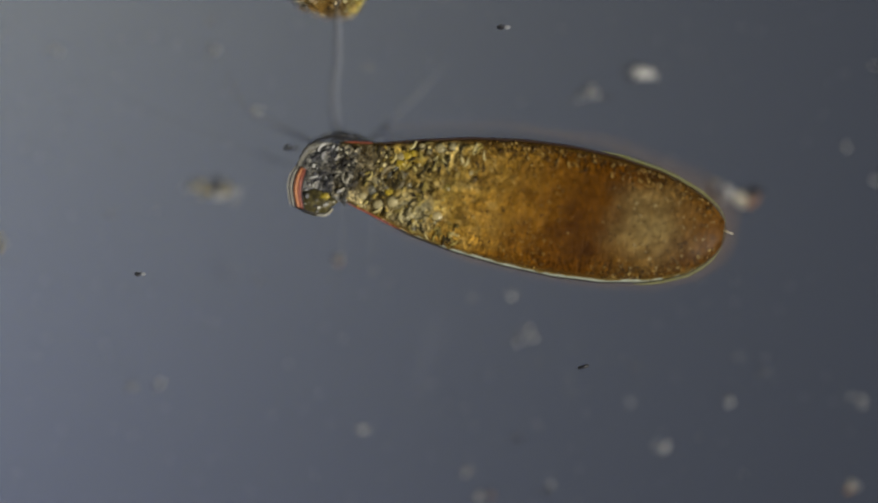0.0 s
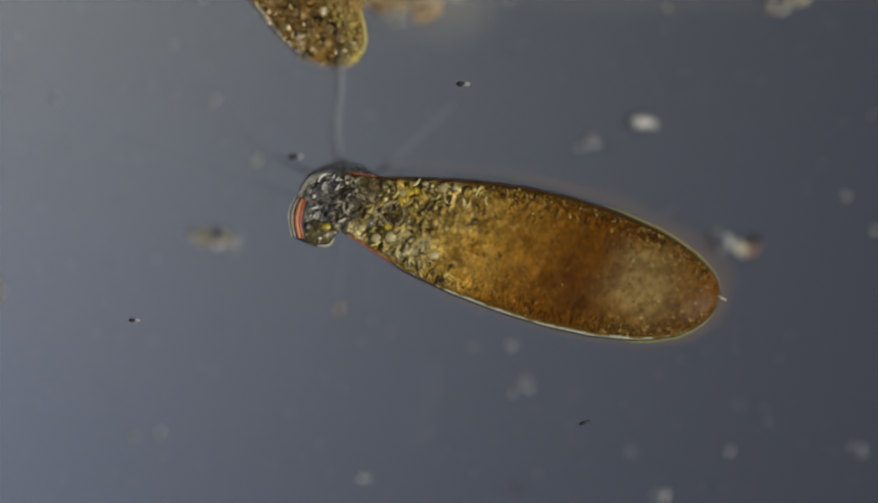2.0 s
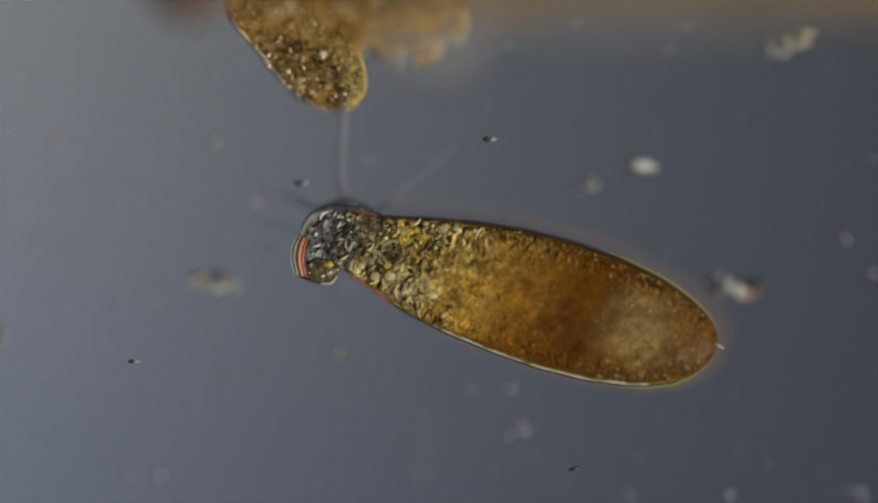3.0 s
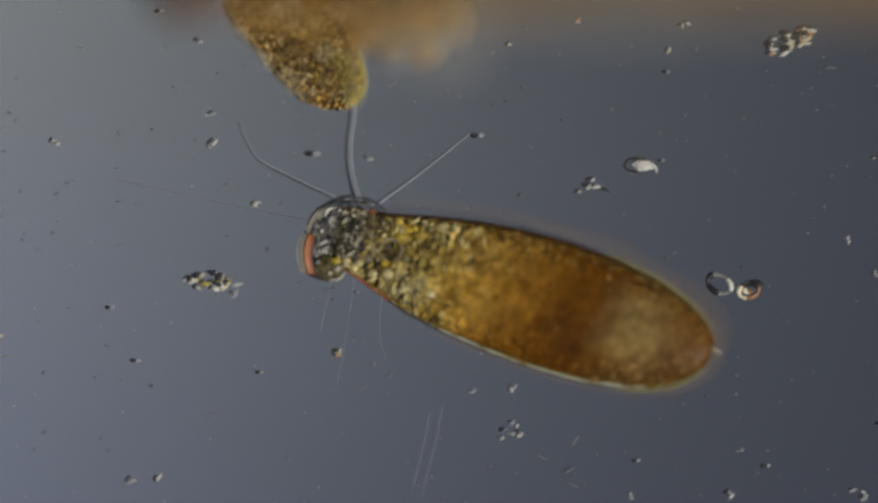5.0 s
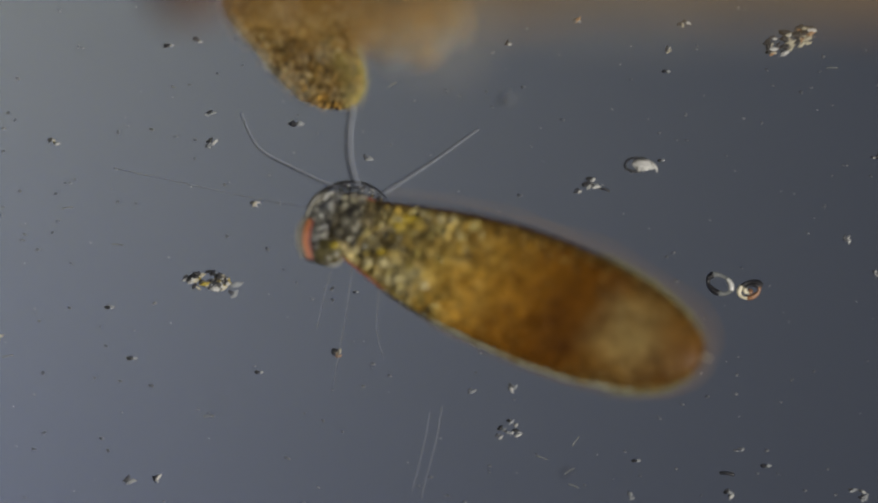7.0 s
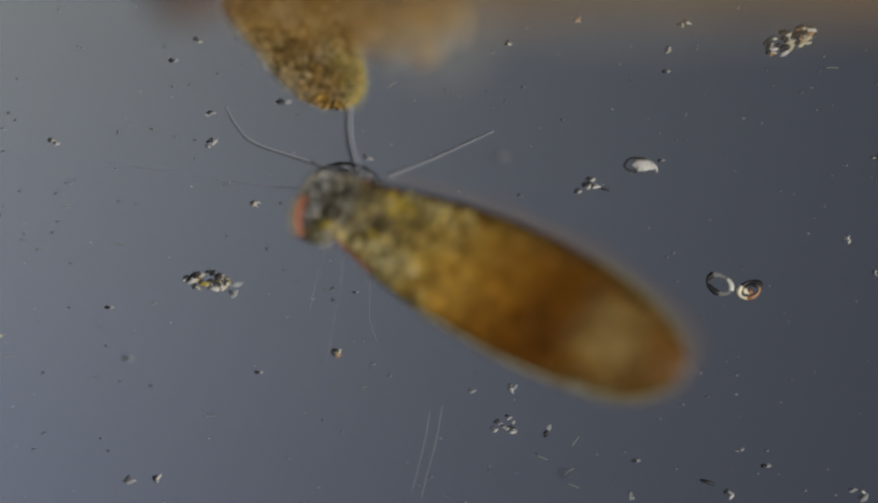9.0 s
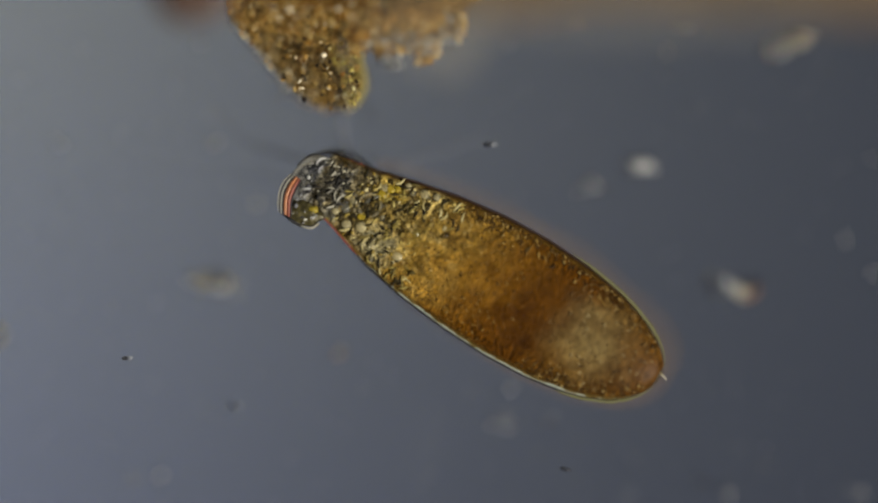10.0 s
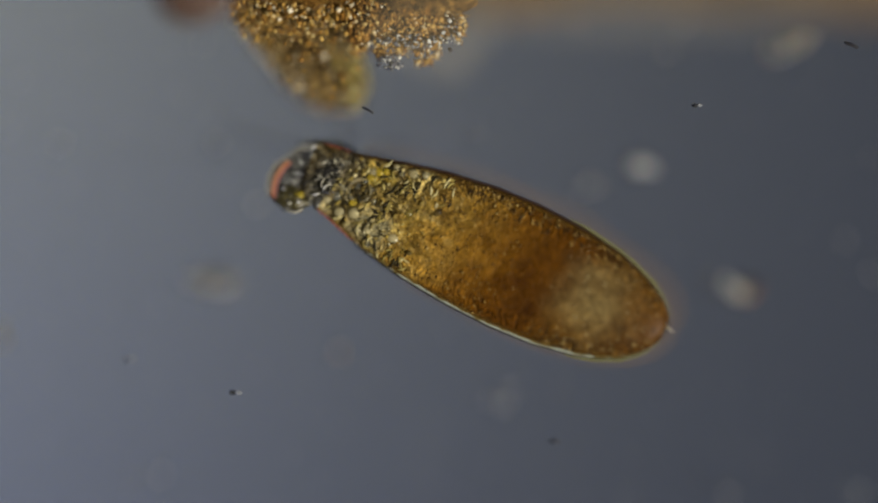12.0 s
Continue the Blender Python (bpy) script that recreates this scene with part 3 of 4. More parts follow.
        part("vesicle_core", blob((x, y, -0.0064), (r * 0.55, r * 0.45, r * 0.4), 0.2, 90, 2), M_BROWN, head, "brown core of a vesicle")

    # lips in front of the mouth: stacked curved membranes
    for off, thick, mat in ((0.0, 0.28, M_PALELIP), (0.8, 0.40, M_BLACK), (1.6, 0.42, M_PALELIP), (2.5, 0.45, M_MAROON), (3.8, 0.95, M_ORANGE), (5.4, 0.9, M_RED), (6.7, 0.45, M_BLACK)):
        line = bezier([((-19.6 + off * 0.8) * MM, -3.0 * MM, 0.003), ((-20.9 + off) * MM, -8 * MM, 0.004), ((-20.0 + off) * MM, -14 * MM, 0.004), ((-16.6 + off) * MM, -21.0 * MM, 0.003)], 6)
        radii = [thick * MM * (0.45 + 0.55 * math.sin(math.pi * i / (len(line) - 1)) ** 0.5) for i in range(len(line))]
        mesh_object("lip", *tube_path(line, radii, 8), mat, head)
    part("mouth_membrane", blob((-0.0118, -0.0065, 0.0), (0.0062, 0.0078, 0.0016), 0.15, 90, 3), M_MEMBRANE, head, "clear grey membrane behind the lips")
    for name, line, mat, label in (("lower_lip", [(-0.0150, -0.0206, 0.003), (-0.0105, -0.0213, 0.0035), (-0.0050, -0.0214, 0.003)], M_BLACK, "dark lower edge of the mouth"),
                                   ("mouth_corner", [(-0.0045, -0.0216, 0.003), (0.0002, -0.0203, 0.003), (0.0022, -0.0165, 0.002)], M_PALELIP, "pale corner of the mouth")):
        line = bezier(line, 6)
        mesh_object(name, *tube_path(line, [0.0006 * math.sin(math.pi * (i + 0.7) / (len(line) + 0.4)) ** 0.5 for i in range(len(line))], 8), mat, head, label)
    part("mouth_lump", blob((-0.0065, -0.0160, 0), (0.0088, 0.0055, 0.004), 0.3, 300, 4, 8), M_LUMP, head, "granular lump below the mouth")
    spots = [(-0.006 + rng.gauss(0, 0.0030), -0.0160 + rng.gauss(0, 0.0018), rng.uniform(0.001, 0.0035), rng.uniform(0.0003, 0.0011)) for _ in range(45)]
    grains("mouth_granules", spots, M_SILVER, head, "cream and black granules")
    part("food_drop", blob((-0.0030, -0.0125, 0.003), (0.0024, 0.0017, 0.001), 0.4, 90, 3, 30), M_SULPHUR, head, "yellow drop beside the mouth")
    line = bezier([(-0.0185, -0.003, 0.001), (-0.0170, 0.004, 0.001), (-0.0125, 0.0092, 0.001), (-0.006, 0.0118, 0.001)], 8)
    mesh_object("cheek", *tube_path(line, [0.0016 * math.sin(math.pi * (i + 0.5) / len(line)) for i in range(len(line))], 10), M_CHEEK, head, "cream clear crescent of the cheek")
    line = bezier([(-0.019, 0.001, 0.0), (-0.0165, 0.008, 0.0), (-0.010, 0.0133, 0.0), (-0.002, 0.0155, 0.0), (0.006, 0.0165, 0)], 6)
    mesh_object("head_rim", *tube_path(line, [0.0005] * len(line)), M_BLACK, head, "dark rim of the head")

    for k in range(18):
        u = rng.uniform(9, 40) if k % 4 else rng.uniform(30, 62)
        top, bot = outline(u)
        q = rng.uniform(-0.85, 0.85)
        v = (top + bot) / 2 + q * (top - bot) / 2
        r = rng.uniform(0.9, 2.6) * (1 - 0.35 * abs(q))
        h = (top - bot) / 2 * 0.16 * math.sqrt(1 - q * q)
        part("vacuole", blob((u * 0.975 * MM, v * MM, (h - 0.2 * r) * MM), (r * MM, r * rng.uniform(0.7, 1.0) * MM, r * 0.6 * MM), 0.3, 90, 3, rng.uniform(0, 180)),
             (M_BUBBLE, M_GREYVAC, M_OLIVE, M_BUBBLE, M_DARKVAC, M_SULPHUR)[k % 6], cell)
    ring = [((21.5 + 5.0 * math.cos(a * math.pi / 12)) * MM, (0.5 + 5.4 * math.sin(a * math.pi / 12)) * MM, 0.0026 + 0.0004 * math.sin(a * 1.3)) for a in range(25)]
    mesh_object("ring_vacuole", *tube_path(ring, [(0.75 + 0.35 * math.sin(a * 0.9)) * MM for a in range(25)], 8), M_CHEEK, cell, "cream wall of a large vacuole")
    part("vacuole_core", blob((0.0215, 0.0005, 0.0015), (0.0042, 0.0046, 0.0016), 0.2, 90, 3), M_GREYVAC, cell, "clear grey core of the large vacuole")
    # the droplets beside the lower neck and the sulphur-yellow streak across the neck
    for u, v, r, mat in ((17, -12.2, 2.4, M_BUBBLE), (23.7, -10.0, 2.9, M_BUBBLE), (32.6, -15.3, 1.9, M_BUBBLE), (28.5, -16.5, 1.6, M_BUBBLE), (45.5, -13.5, 3.0, M_BUBBLE), (13, -6, 2.6, M_GREYVAC), (9.5, -9.5, 1.9, M_BUBBLE),
                         (42, 17.2, 2.4, M_BUBBLE), (47.5, 18.8, 1.9, M_BUBBLE), (37, 15.0, 1.4, M_GREYVAC), (27, 11.5, 2.2, M_SULPHUR), (24.5, 7.5, 2.3, M_SULPHUR), (29.5, 13.2, 1.7, M_SULPHUR)):
        part("droplet", blob((u * 0.975 * MM, v * MM, 0.0022), (r * MM, r * 0.9 * MM, r * 0.6 * MM), 0.15, 90, 3), mat, cell)
    # thin films added under the cell to imitate its blurred halo
    for k, grow in enumerate((2.0, 4.2, 6.6)):
        verts, faces = [], []
        rows = cell_stations(14, 180, 60, 0, 0.03)
        for i, (x, cy, cz, w, d) in enumerate(rows):
            for q in (-1, -0.5, 0, 0.5, 1):
                n = 0.002 * noise.noise(Vector((x * 40, q, k)))
                verts.append((x * (1 + 0.0052 * grow), cy + (0.4 * grow) * MM + q * (w + grow * 0.8 * MM + n), (-8 - 2.0 * k + 0.5 * (1 - q * q)) * MM))
            if i:
                b = 5 * i
                faces += [(b - 5 + q, b - 4 + q, b + 1 + q, b + q) for q in range(4)]
        film = mesh_object("haze_film", verts, faces, M_HALO, cell, "thin clear amber film that imitates the blurred halo")
        film.visible_shadow = False
    mesh_object("tail_spine", *tube_path([(0.174, 0, 0), (0.1785, -0.0012, 0)], [0.0005, 0.0002], 6), M_CREAM, cell, "tiny pale spine")
    return cell, head


CELL, HEAD = ciliate()


# ---- feeding threads on the head, reaching out over the slide ----
def mm(*rows):
    return [(x * MM, y * MM, z * MM) for x, y, z in rows]


def thread(label, start, points, r0, r1, flip=1.0, spread=1.0):
    """A clear thread with shade and light put into two flank strands; its origin is at its root on the head, points in
    mm from the root.
    """
    line = bezier(mm(*points), 12)
    n = len(line) - 1
    ob = tagged(new("feeding_thread"), label, "thread", "threads of the ciliate")
    ob.matrix_basis = pose(start[0] * MM, start[1] * MM, 0)
    radii = [(r0 + (r1 - r0) * i / n) * MM for i in range(n + 1)]
    ways = [line[min(i + 1, n)] - line[max(i - 1, 0)] for i in range(n + 1)]
    # strands beside the core imitate the relief: one coloured as shaded, one as lit
    for name, side, share, mat in (("clear_core", 0.0, 0.7, M_THREAD), ("shade_flank", -1.25, 0.6 * spread, M_FLANKSHADE), ("lit_flank", 0.75, 0.6, M_FLANKLIT)):
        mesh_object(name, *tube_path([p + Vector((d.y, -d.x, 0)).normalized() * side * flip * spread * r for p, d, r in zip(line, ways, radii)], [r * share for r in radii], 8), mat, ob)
    return ob


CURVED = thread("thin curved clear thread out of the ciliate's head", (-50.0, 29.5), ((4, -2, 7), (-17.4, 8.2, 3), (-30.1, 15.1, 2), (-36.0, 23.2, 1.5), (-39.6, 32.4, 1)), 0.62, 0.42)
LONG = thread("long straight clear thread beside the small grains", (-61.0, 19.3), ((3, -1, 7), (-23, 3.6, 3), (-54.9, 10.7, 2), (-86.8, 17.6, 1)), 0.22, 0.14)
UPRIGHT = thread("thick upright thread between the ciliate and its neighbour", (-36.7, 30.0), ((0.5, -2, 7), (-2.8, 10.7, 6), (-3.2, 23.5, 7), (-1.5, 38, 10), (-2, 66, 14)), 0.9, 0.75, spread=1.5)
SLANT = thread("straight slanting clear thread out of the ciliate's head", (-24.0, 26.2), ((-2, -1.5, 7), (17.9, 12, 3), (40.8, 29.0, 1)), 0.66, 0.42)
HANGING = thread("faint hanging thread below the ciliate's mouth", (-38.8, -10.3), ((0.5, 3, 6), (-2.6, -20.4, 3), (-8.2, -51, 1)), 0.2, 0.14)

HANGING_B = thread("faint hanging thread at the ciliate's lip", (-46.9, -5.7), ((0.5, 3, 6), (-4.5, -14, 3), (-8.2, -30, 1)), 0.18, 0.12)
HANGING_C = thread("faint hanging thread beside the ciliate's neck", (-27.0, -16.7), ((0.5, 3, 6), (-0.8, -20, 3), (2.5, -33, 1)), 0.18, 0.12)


# ---- the neighbouring ciliate and the detritus above it ----
def neighbour():
    ob = new("brown_ciliate")
    tagged(ob, "golden brown granular ciliate with a clear yellow margin", "ciliate")
    return ob


# left and right outline, in mm, along the way from the heap down to the blunt tip
LOBE_Y = (175, 150, 130, 114.7, 107, 100, 92, 83.5, 75.0, 68.4, 65.4, 64.4)
LOBE_LEFT = (-125, -113, -104, -98, -97, -91.5, -84, -77.5, -70, -61, -53.5, -47.5)
LOBE_RIGHT = (-36, -37, -38, -39, -40, -39, -36.5, -33.8, -32.8, -36, -41, -46.5)


def lobe_rows(n, shrink, depth, lift=0.0):
    rows = []
    for i in range(n + 1):
        y = 175 - (175 - 64.5 - shrink) * math.sin(0.5 * math.pi * i / n)
        left, right = (sum(float(np.interp(-(y + k), [-v for v in LOBE_Y], side)) for k in (-2, 0, 2)) / 3 for side in (LOBE_LEFT, LOBE_RIGHT)) if i < n - 3 else (
            float(np.interp(-y, [-v for v in LOBE_Y], side)) for side in (LOBE_LEFT, LOBE_RIGHT))
        w = max((right - left) / 2 - shrink, 0.3)
        z = 3 + 0.08 * (y - 64)
        rows.append((-y * MM, (left + right) / 2 * MM, (z + lift) * MM, w * MM, min(w, 26) * depth * MM))
    return rows


NEIGHBOUR = neighbour()
LOBE_M = pose(0, 0, 0, 0, 0, -90)
LOBE_ROWS = lobe_rows(70, 0.6, 0.13)
lobe = mesh_object("endoplasm", *loft(lobe_rows(70, 0.6, 0.13, -2), 56, 0.0012, 180, 3), M_LOBE, NEIGHBOUR, "granular golden brown plasm")
lobe.matrix_basis = LOBE_M
mark_across(lobe, 56)
skin = mesh_object("pellicle", *loft(lobe_rows(60, 0, 0.30, 9), 48), M_SKIN, NEIGHBOUR, "thin clear yellowish skin")
skin.matrix_basis = LOBE_M
skin.visible_shadow = False
rng = random.Random(9)
for name, n, low, high, small, large, mat, label in (
        ("granules", 2600, 0.0, 2.5, 0.55, 1.15, M_LOBEGRAIN, "golden and black granules"), ("middle_granules", 600, 11.0, 16.0, 0.5, 1.05, M_LOBEGRAIN, "golden granules in the middle of the body"),
        ("upper_granules", 900, 30.0, 40.0, 0.3, 0.8, M_RUSTLOBE, "orange and pale granules near the upper skin"), ("tip_granules", 170, 3.0, 30.0, 0.4, 0.9, M_YELLOWTIP, "yellow granules in the tip")):
    spots = []
    while len(spots) < n:
        y = rng.uniform(65.2, 125)
        x, c, z, w, d = LOBE_ROWS[int(70 * math.asin((175 - y) / 110.5) / (0.5 * math.pi))]
        v = rng.uniform(0.45, 0.92) if name == "tip_granules" else rng.uniform(-0.95, 0.93)
        if rng.random() > w / 0.034:
            continue
        p = LOBE_M @ Vector((-y * MM, c + v * w, z + d * math.sqrt(max(0.02, 1 - v * v)) + (rng.uniform(low, high) + (13 if name == "middle_granules" and rng.random() < 0.25 else 0)) * MM))
        keep = {"granules": 1.0, "middle_granules": 1.0 - 0.3 * abs(v), "upper_granules": max(0.12, (p.y - 0.086) / 0.024), "tip_granules": (0.098 - p.y) / 0.02}[name]
        if rng.random() < keep:
            spots.append((p.x, p.y, p.z, rng.uniform(small, large) * MM))
    grains(name, spots, mat, NEIGHBOUR, label, 0.75)
for name, side, off, radius, mat, label in (("dark_margin", -1, 1.0, 0.0006, M_BLACK, "dark edge of the skin"), ("clear_margin", 1, 1.0, 0.0011, M_YELLOWRIM, "clear bright yellow margin"), ("bright_margin", -1, 0.965, 0.0006, M_CREAM, "pale line inside the skin")):
    line = [LOBE_M @ Vector((x, c + side * w * off, z + 0.012)) for x, c, z, w, d in LOBE_ROWS[14:70]]
    mesh_object(name, *tube_path(line, [radius * math.sin(math.pi * (i + 0.5) / len(line)) ** 0.6 for i in range(len(line))], 8), mat, NEIGHBOUR, label)

mass = tagged(new("detritus_mass"), "loose orange brown heap of organic detritus", "detritus")
for x, y, z, rx, ry, rz in ((-12.5, 109, 45.5, 17, 13, 3.5), (-30, 110, 45, 12, 13, 3.5), (-3.6, 126, 54, 24, 16, 6), (-24.0, 138, 60, 34, 20, 8), (-60, 132, 58, 34, 15, 6)):
    part("clump", blob((x * MM, y * MM, z * MM), (rx * MM, ry * MM, rz * MM), 0.6, 70, 5), M_CLUMP, mass)
for x, y, z, rx, ry, rz in ((29.6, 130.0, 150, 60, 22, 14), (106.1, 132.6, 165, 70, 20, 14), (182.7, 130.0, 170, 60, 20, 14)):
    part("clump", blob((x * MM, y * MM, z * MM), (rx * MM, ry * MM, rz * MM), 0.4, 50, 3), M_MASS, mass)
x, y, z = -108.7, 116.7, 100
part("dark_clump", blob((x * MM, y * MM, z * MM), (0.019, 0.013, 0.006), 0.4, 50, 3), M_DARKFOOD, mass, "dark red-brown clump")
spots = []
for cx, cy, cz, rx, ry, n in ((-12.5, 106.3, 50, 20, 14, 900), (-32, 109.1, 49, 13, 15, 420), (-62, 112, 48, 28, 13, 420), (-7.1, 92.2, 48, 8, 8, 150), (9, 104, 49, 4, 9, 120), (-23, 96, 47, 11, 9, 300), (-36, 98, 46, 6, 10, 160)):
    for _ in range(n):
        a, r = rng.uniform(0, 6.283), math.sqrt(rng.random()) * rng.uniform(0.75, 1.15)
        spots.append(((cx + rx * r * math.cos(a)) * MM, (cy + ry * r * math.sin(a)) * MM, (cz - 4 * r + rng.uniform(-3, 2)) * MM, rng.uniform(0.35, 1.05) * MM))
grains("crumbs", spots, M_RUST, mass, "rust and cream crumbs", 0.75)
spots = []
for cx, cy, rx, ry, n in ((-22, 86, 6, 3.5, 60), (-12, 96, 16, 3, 90), (6, 99, 4, 8, 40)):
    for _ in range(n):
        a, r = rng.uniform(0, 6.283), math.sqrt(rng.random())
        spots.append(((cx + rx * r * math.cos(a)) * MM, (cy + ry * r * math.sin(a)) * MM, rng.uniform(47, 51) * MM, rng.uniform(0.3, 0.95) * MM))
grains("pale_crumbs", spots, M_SILVER, mass, "white and black crumbs at the edge of the heap", 0.75)


# thin clear films added above the heap to imitate the pale haze round it
for cx, cy, z, rx, ry in ((-3.6, 105.8, 110, 29, 26), (93.4, 132, 150, 125, 36)):
    verts = [(cx * MM, cy * MM, z * MM)]
    for k in range(40):
        a = 2 * math.pi * k / 40
        w = 1 + 0.25 * noise.noise(Vector((math.cos(a) * 1.5, math.sin(a) * 1.5, z)))
        verts.append(((cx + rx * w * math.cos(a)) * MM, (cy + ry * w * math.sin(a)) * MM, (z - 4 * w) * MM))
    mesh_object("haze_film", verts, [(0, k + 1, (k + 1) % 40 + 1) for k in range(40)], M_HAZE, mass, "thin clear yellowish film that imitates haze round the heap")


# ---- small debris on the slide ----
def grain_mesh(mat, seed, name):
    bm = blob((seed, 0, 0), (1, 1, 1), 0.55, 1.0, 2)
    for v in bm.verts:
        v.co.x -= seed
    for f in bm.faces:
        f.smooth = True
    me = bpy.data.meshes.new(name)
    bm.to_mesh(me)
    bm.free()
    me.materials.append(mat)
    return me


GRAINS = {key: [grain_mesh(m, 3.1 * k + 1, "grain") for k in range(4)] for key, m in
          (("glass", M_GLASSY), ("white", M_WHITE), ("dark", M_DARK), ("cream", M_CREAMGRAIN), ("rust", M_RUSTGRAIN), ("yellow", M_SULPHUR), ("grey", M_GREYGRAIN))}


def clot(label, x, y, size, n, kinds, stretch=1.0, turn=0.0, seed=1, z=0.0, fill=0.30, name="debris_clot", category="debris", group=""):
    """A clot of irregular grains, about size mm long; each grain is a part of it. Dark grains put shade on one side of
    the bright ones.
    """
    r = random.Random(seed)
    ob = tagged(new(name), label, category, group)
    ob.matrix_basis = pose(x * MM, y * MM, z * MM, 0, 0, turn)
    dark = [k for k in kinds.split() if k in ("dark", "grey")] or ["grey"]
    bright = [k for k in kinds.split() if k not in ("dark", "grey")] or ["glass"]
    # dark companions imitate the shaded upper left side of each bright grain
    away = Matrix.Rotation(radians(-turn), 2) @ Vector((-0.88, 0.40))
    u = v = 0.0
    for i in range(n):
        k = size * fill * r.uniform(0.5, 1.1) / max(1, n ** 0.4)
        if i % 2 == 0:
            a, q = r.uniform(0, 6.283), math.sqrt(r.random()) if n > 2 else 0.3
            u, v = q * (size / 2 - k) * math.cos(a), q * max(size / 2 / stretch - k, 0) * math.sin(a)
            kind, px, py, long, lift = bright[(i // 2) % len(bright)], u, v, 1.55, 0.7
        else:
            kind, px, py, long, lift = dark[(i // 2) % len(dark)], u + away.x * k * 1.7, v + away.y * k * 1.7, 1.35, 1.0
        g = new("grain", GRAINS[kind][r.randrange(4)])
        g.parent = ob
        g.matrix_basis = pose(px * MM, py * MM, k * lift * MM, 0, 0, r.gauss(25, 35) - turn) @ Matrix.Diagonal((k * long * MM, k * 0.72 * MM, k * 0.7 * MM, 1))
    return ob


def rod(label, x, y, length, thick, turn, mat=None, z=0.0, group="small rods", name="bacterium"):
    """A short rod with round ends."""
    ob = mesh_object(name, *tube_path([(-length / 2 * MM, 0, 0), (-length * 0.4 * MM, 0, 0), (0, length * 0.04 * MM, 0), (length * 0.4 * MM, 0, 0), (length / 2 * MM, 0, 0)],
                                      [thick * 0.2 * MM, thick * 0.5 * MM, thick * 0.5 * MM, thick * 0.5 * MM, thick * 0.2 * MM], 8), mat or M_GLASSY)
    ob.matrix_basis = pose(x * MM, y * MM, (z + thick / 2) * MM, 0, 0, turn)
    return tagged(ob, label, "bacterium", group)


def bead(label, x, y, size, z=0.0, turn=0.0, group="specks"):
    """A speck whose shaded and lit halves are put into its colour."""
    ob = tagged(new("speck"), label, "speck", group)
    ob.matrix_basis = pose(x * MM, y * MM, z * MM, 0, 0, turn)
    k = size * 0.27
    for name, dx, kind in (("shade_half", -k, "dark"), ("lit_half", k, "glass")):
        g = new(name, GRAINS[kind][1])
        g.parent = ob
        g.matrix_basis = pose(dx * MM, 0, k * 0.8 * MM) @ Matrix.Diagonal((k * 1.1 * MM, k * 0.85 * MM, k * MM, 1))
    return ob


def ring_cell(label, x, y, rx, ry, thick, mats, turn=0.0, gap=0.0, turns=1.0, name="empty_shell"):
    """An open ring or spiral of clear wall."""
    ob = tagged(new(name), label, "shell")
    ob.matrix_basis = pose(x * MM, y * MM, 0, 0, 0, turn)
    pieces = len(mats)
    for i, m in enumerate(mats):
        a0 = (gap / 2 + (360 * turns - gap) * i / pieces)
        a1 = (gap / 2 + (360 * turns - gap) * (i + 1) / pieces)
        pts, radii = [], []
        for k in range(17):
            a = a0 + (a1 - a0) * k / 16
            shrink = 1 - 0.55 * max(0, a / 360 - 1) - (0.25 * a / 360 if turns > 1 else 0)
            pts.append((rx * shrink * math.cos(radians(a)) * MM, ry * shrink * math.sin(radians(a)) * MM, thick * MM))
            radii.append(thick * MM * (1.0 + 0.25 * math.sin(radians(a * 3))))
        mesh_object("wall_piece", *tube_path(pts, radii, 8), m, ob)
    return ob


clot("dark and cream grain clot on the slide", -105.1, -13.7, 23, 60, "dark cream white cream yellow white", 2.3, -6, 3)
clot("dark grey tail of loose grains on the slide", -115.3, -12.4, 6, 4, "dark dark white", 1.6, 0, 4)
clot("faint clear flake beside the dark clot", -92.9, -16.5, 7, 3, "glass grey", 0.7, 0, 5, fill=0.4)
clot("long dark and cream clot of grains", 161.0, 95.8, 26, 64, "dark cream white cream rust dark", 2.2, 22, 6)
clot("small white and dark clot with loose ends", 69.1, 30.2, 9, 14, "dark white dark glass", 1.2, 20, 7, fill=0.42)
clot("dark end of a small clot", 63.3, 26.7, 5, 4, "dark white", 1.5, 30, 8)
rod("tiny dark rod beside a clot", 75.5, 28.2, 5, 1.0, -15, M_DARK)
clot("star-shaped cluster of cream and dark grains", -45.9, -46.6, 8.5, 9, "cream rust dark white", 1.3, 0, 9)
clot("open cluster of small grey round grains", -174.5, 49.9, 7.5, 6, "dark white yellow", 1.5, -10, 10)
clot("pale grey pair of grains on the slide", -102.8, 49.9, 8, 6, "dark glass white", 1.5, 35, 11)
clot("small bright grain with shade put on one side", -82.7, 22.6, 7, 5, "dark white cream", 1.7, 15, 12)
clot("small bright grain with shade put on one side", -108.2, 96.6, 6.5, 4, "grey white glass", 1.6, 10, 13)
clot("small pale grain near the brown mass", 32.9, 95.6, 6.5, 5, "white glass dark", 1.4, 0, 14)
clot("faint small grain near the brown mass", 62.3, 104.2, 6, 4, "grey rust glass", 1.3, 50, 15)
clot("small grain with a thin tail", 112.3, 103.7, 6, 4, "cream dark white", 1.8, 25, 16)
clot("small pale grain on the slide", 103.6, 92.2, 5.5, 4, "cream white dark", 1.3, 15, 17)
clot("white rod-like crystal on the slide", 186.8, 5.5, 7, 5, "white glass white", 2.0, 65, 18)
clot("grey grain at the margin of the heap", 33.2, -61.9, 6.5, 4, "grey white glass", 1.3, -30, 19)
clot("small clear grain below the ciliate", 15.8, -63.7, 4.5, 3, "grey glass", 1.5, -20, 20)
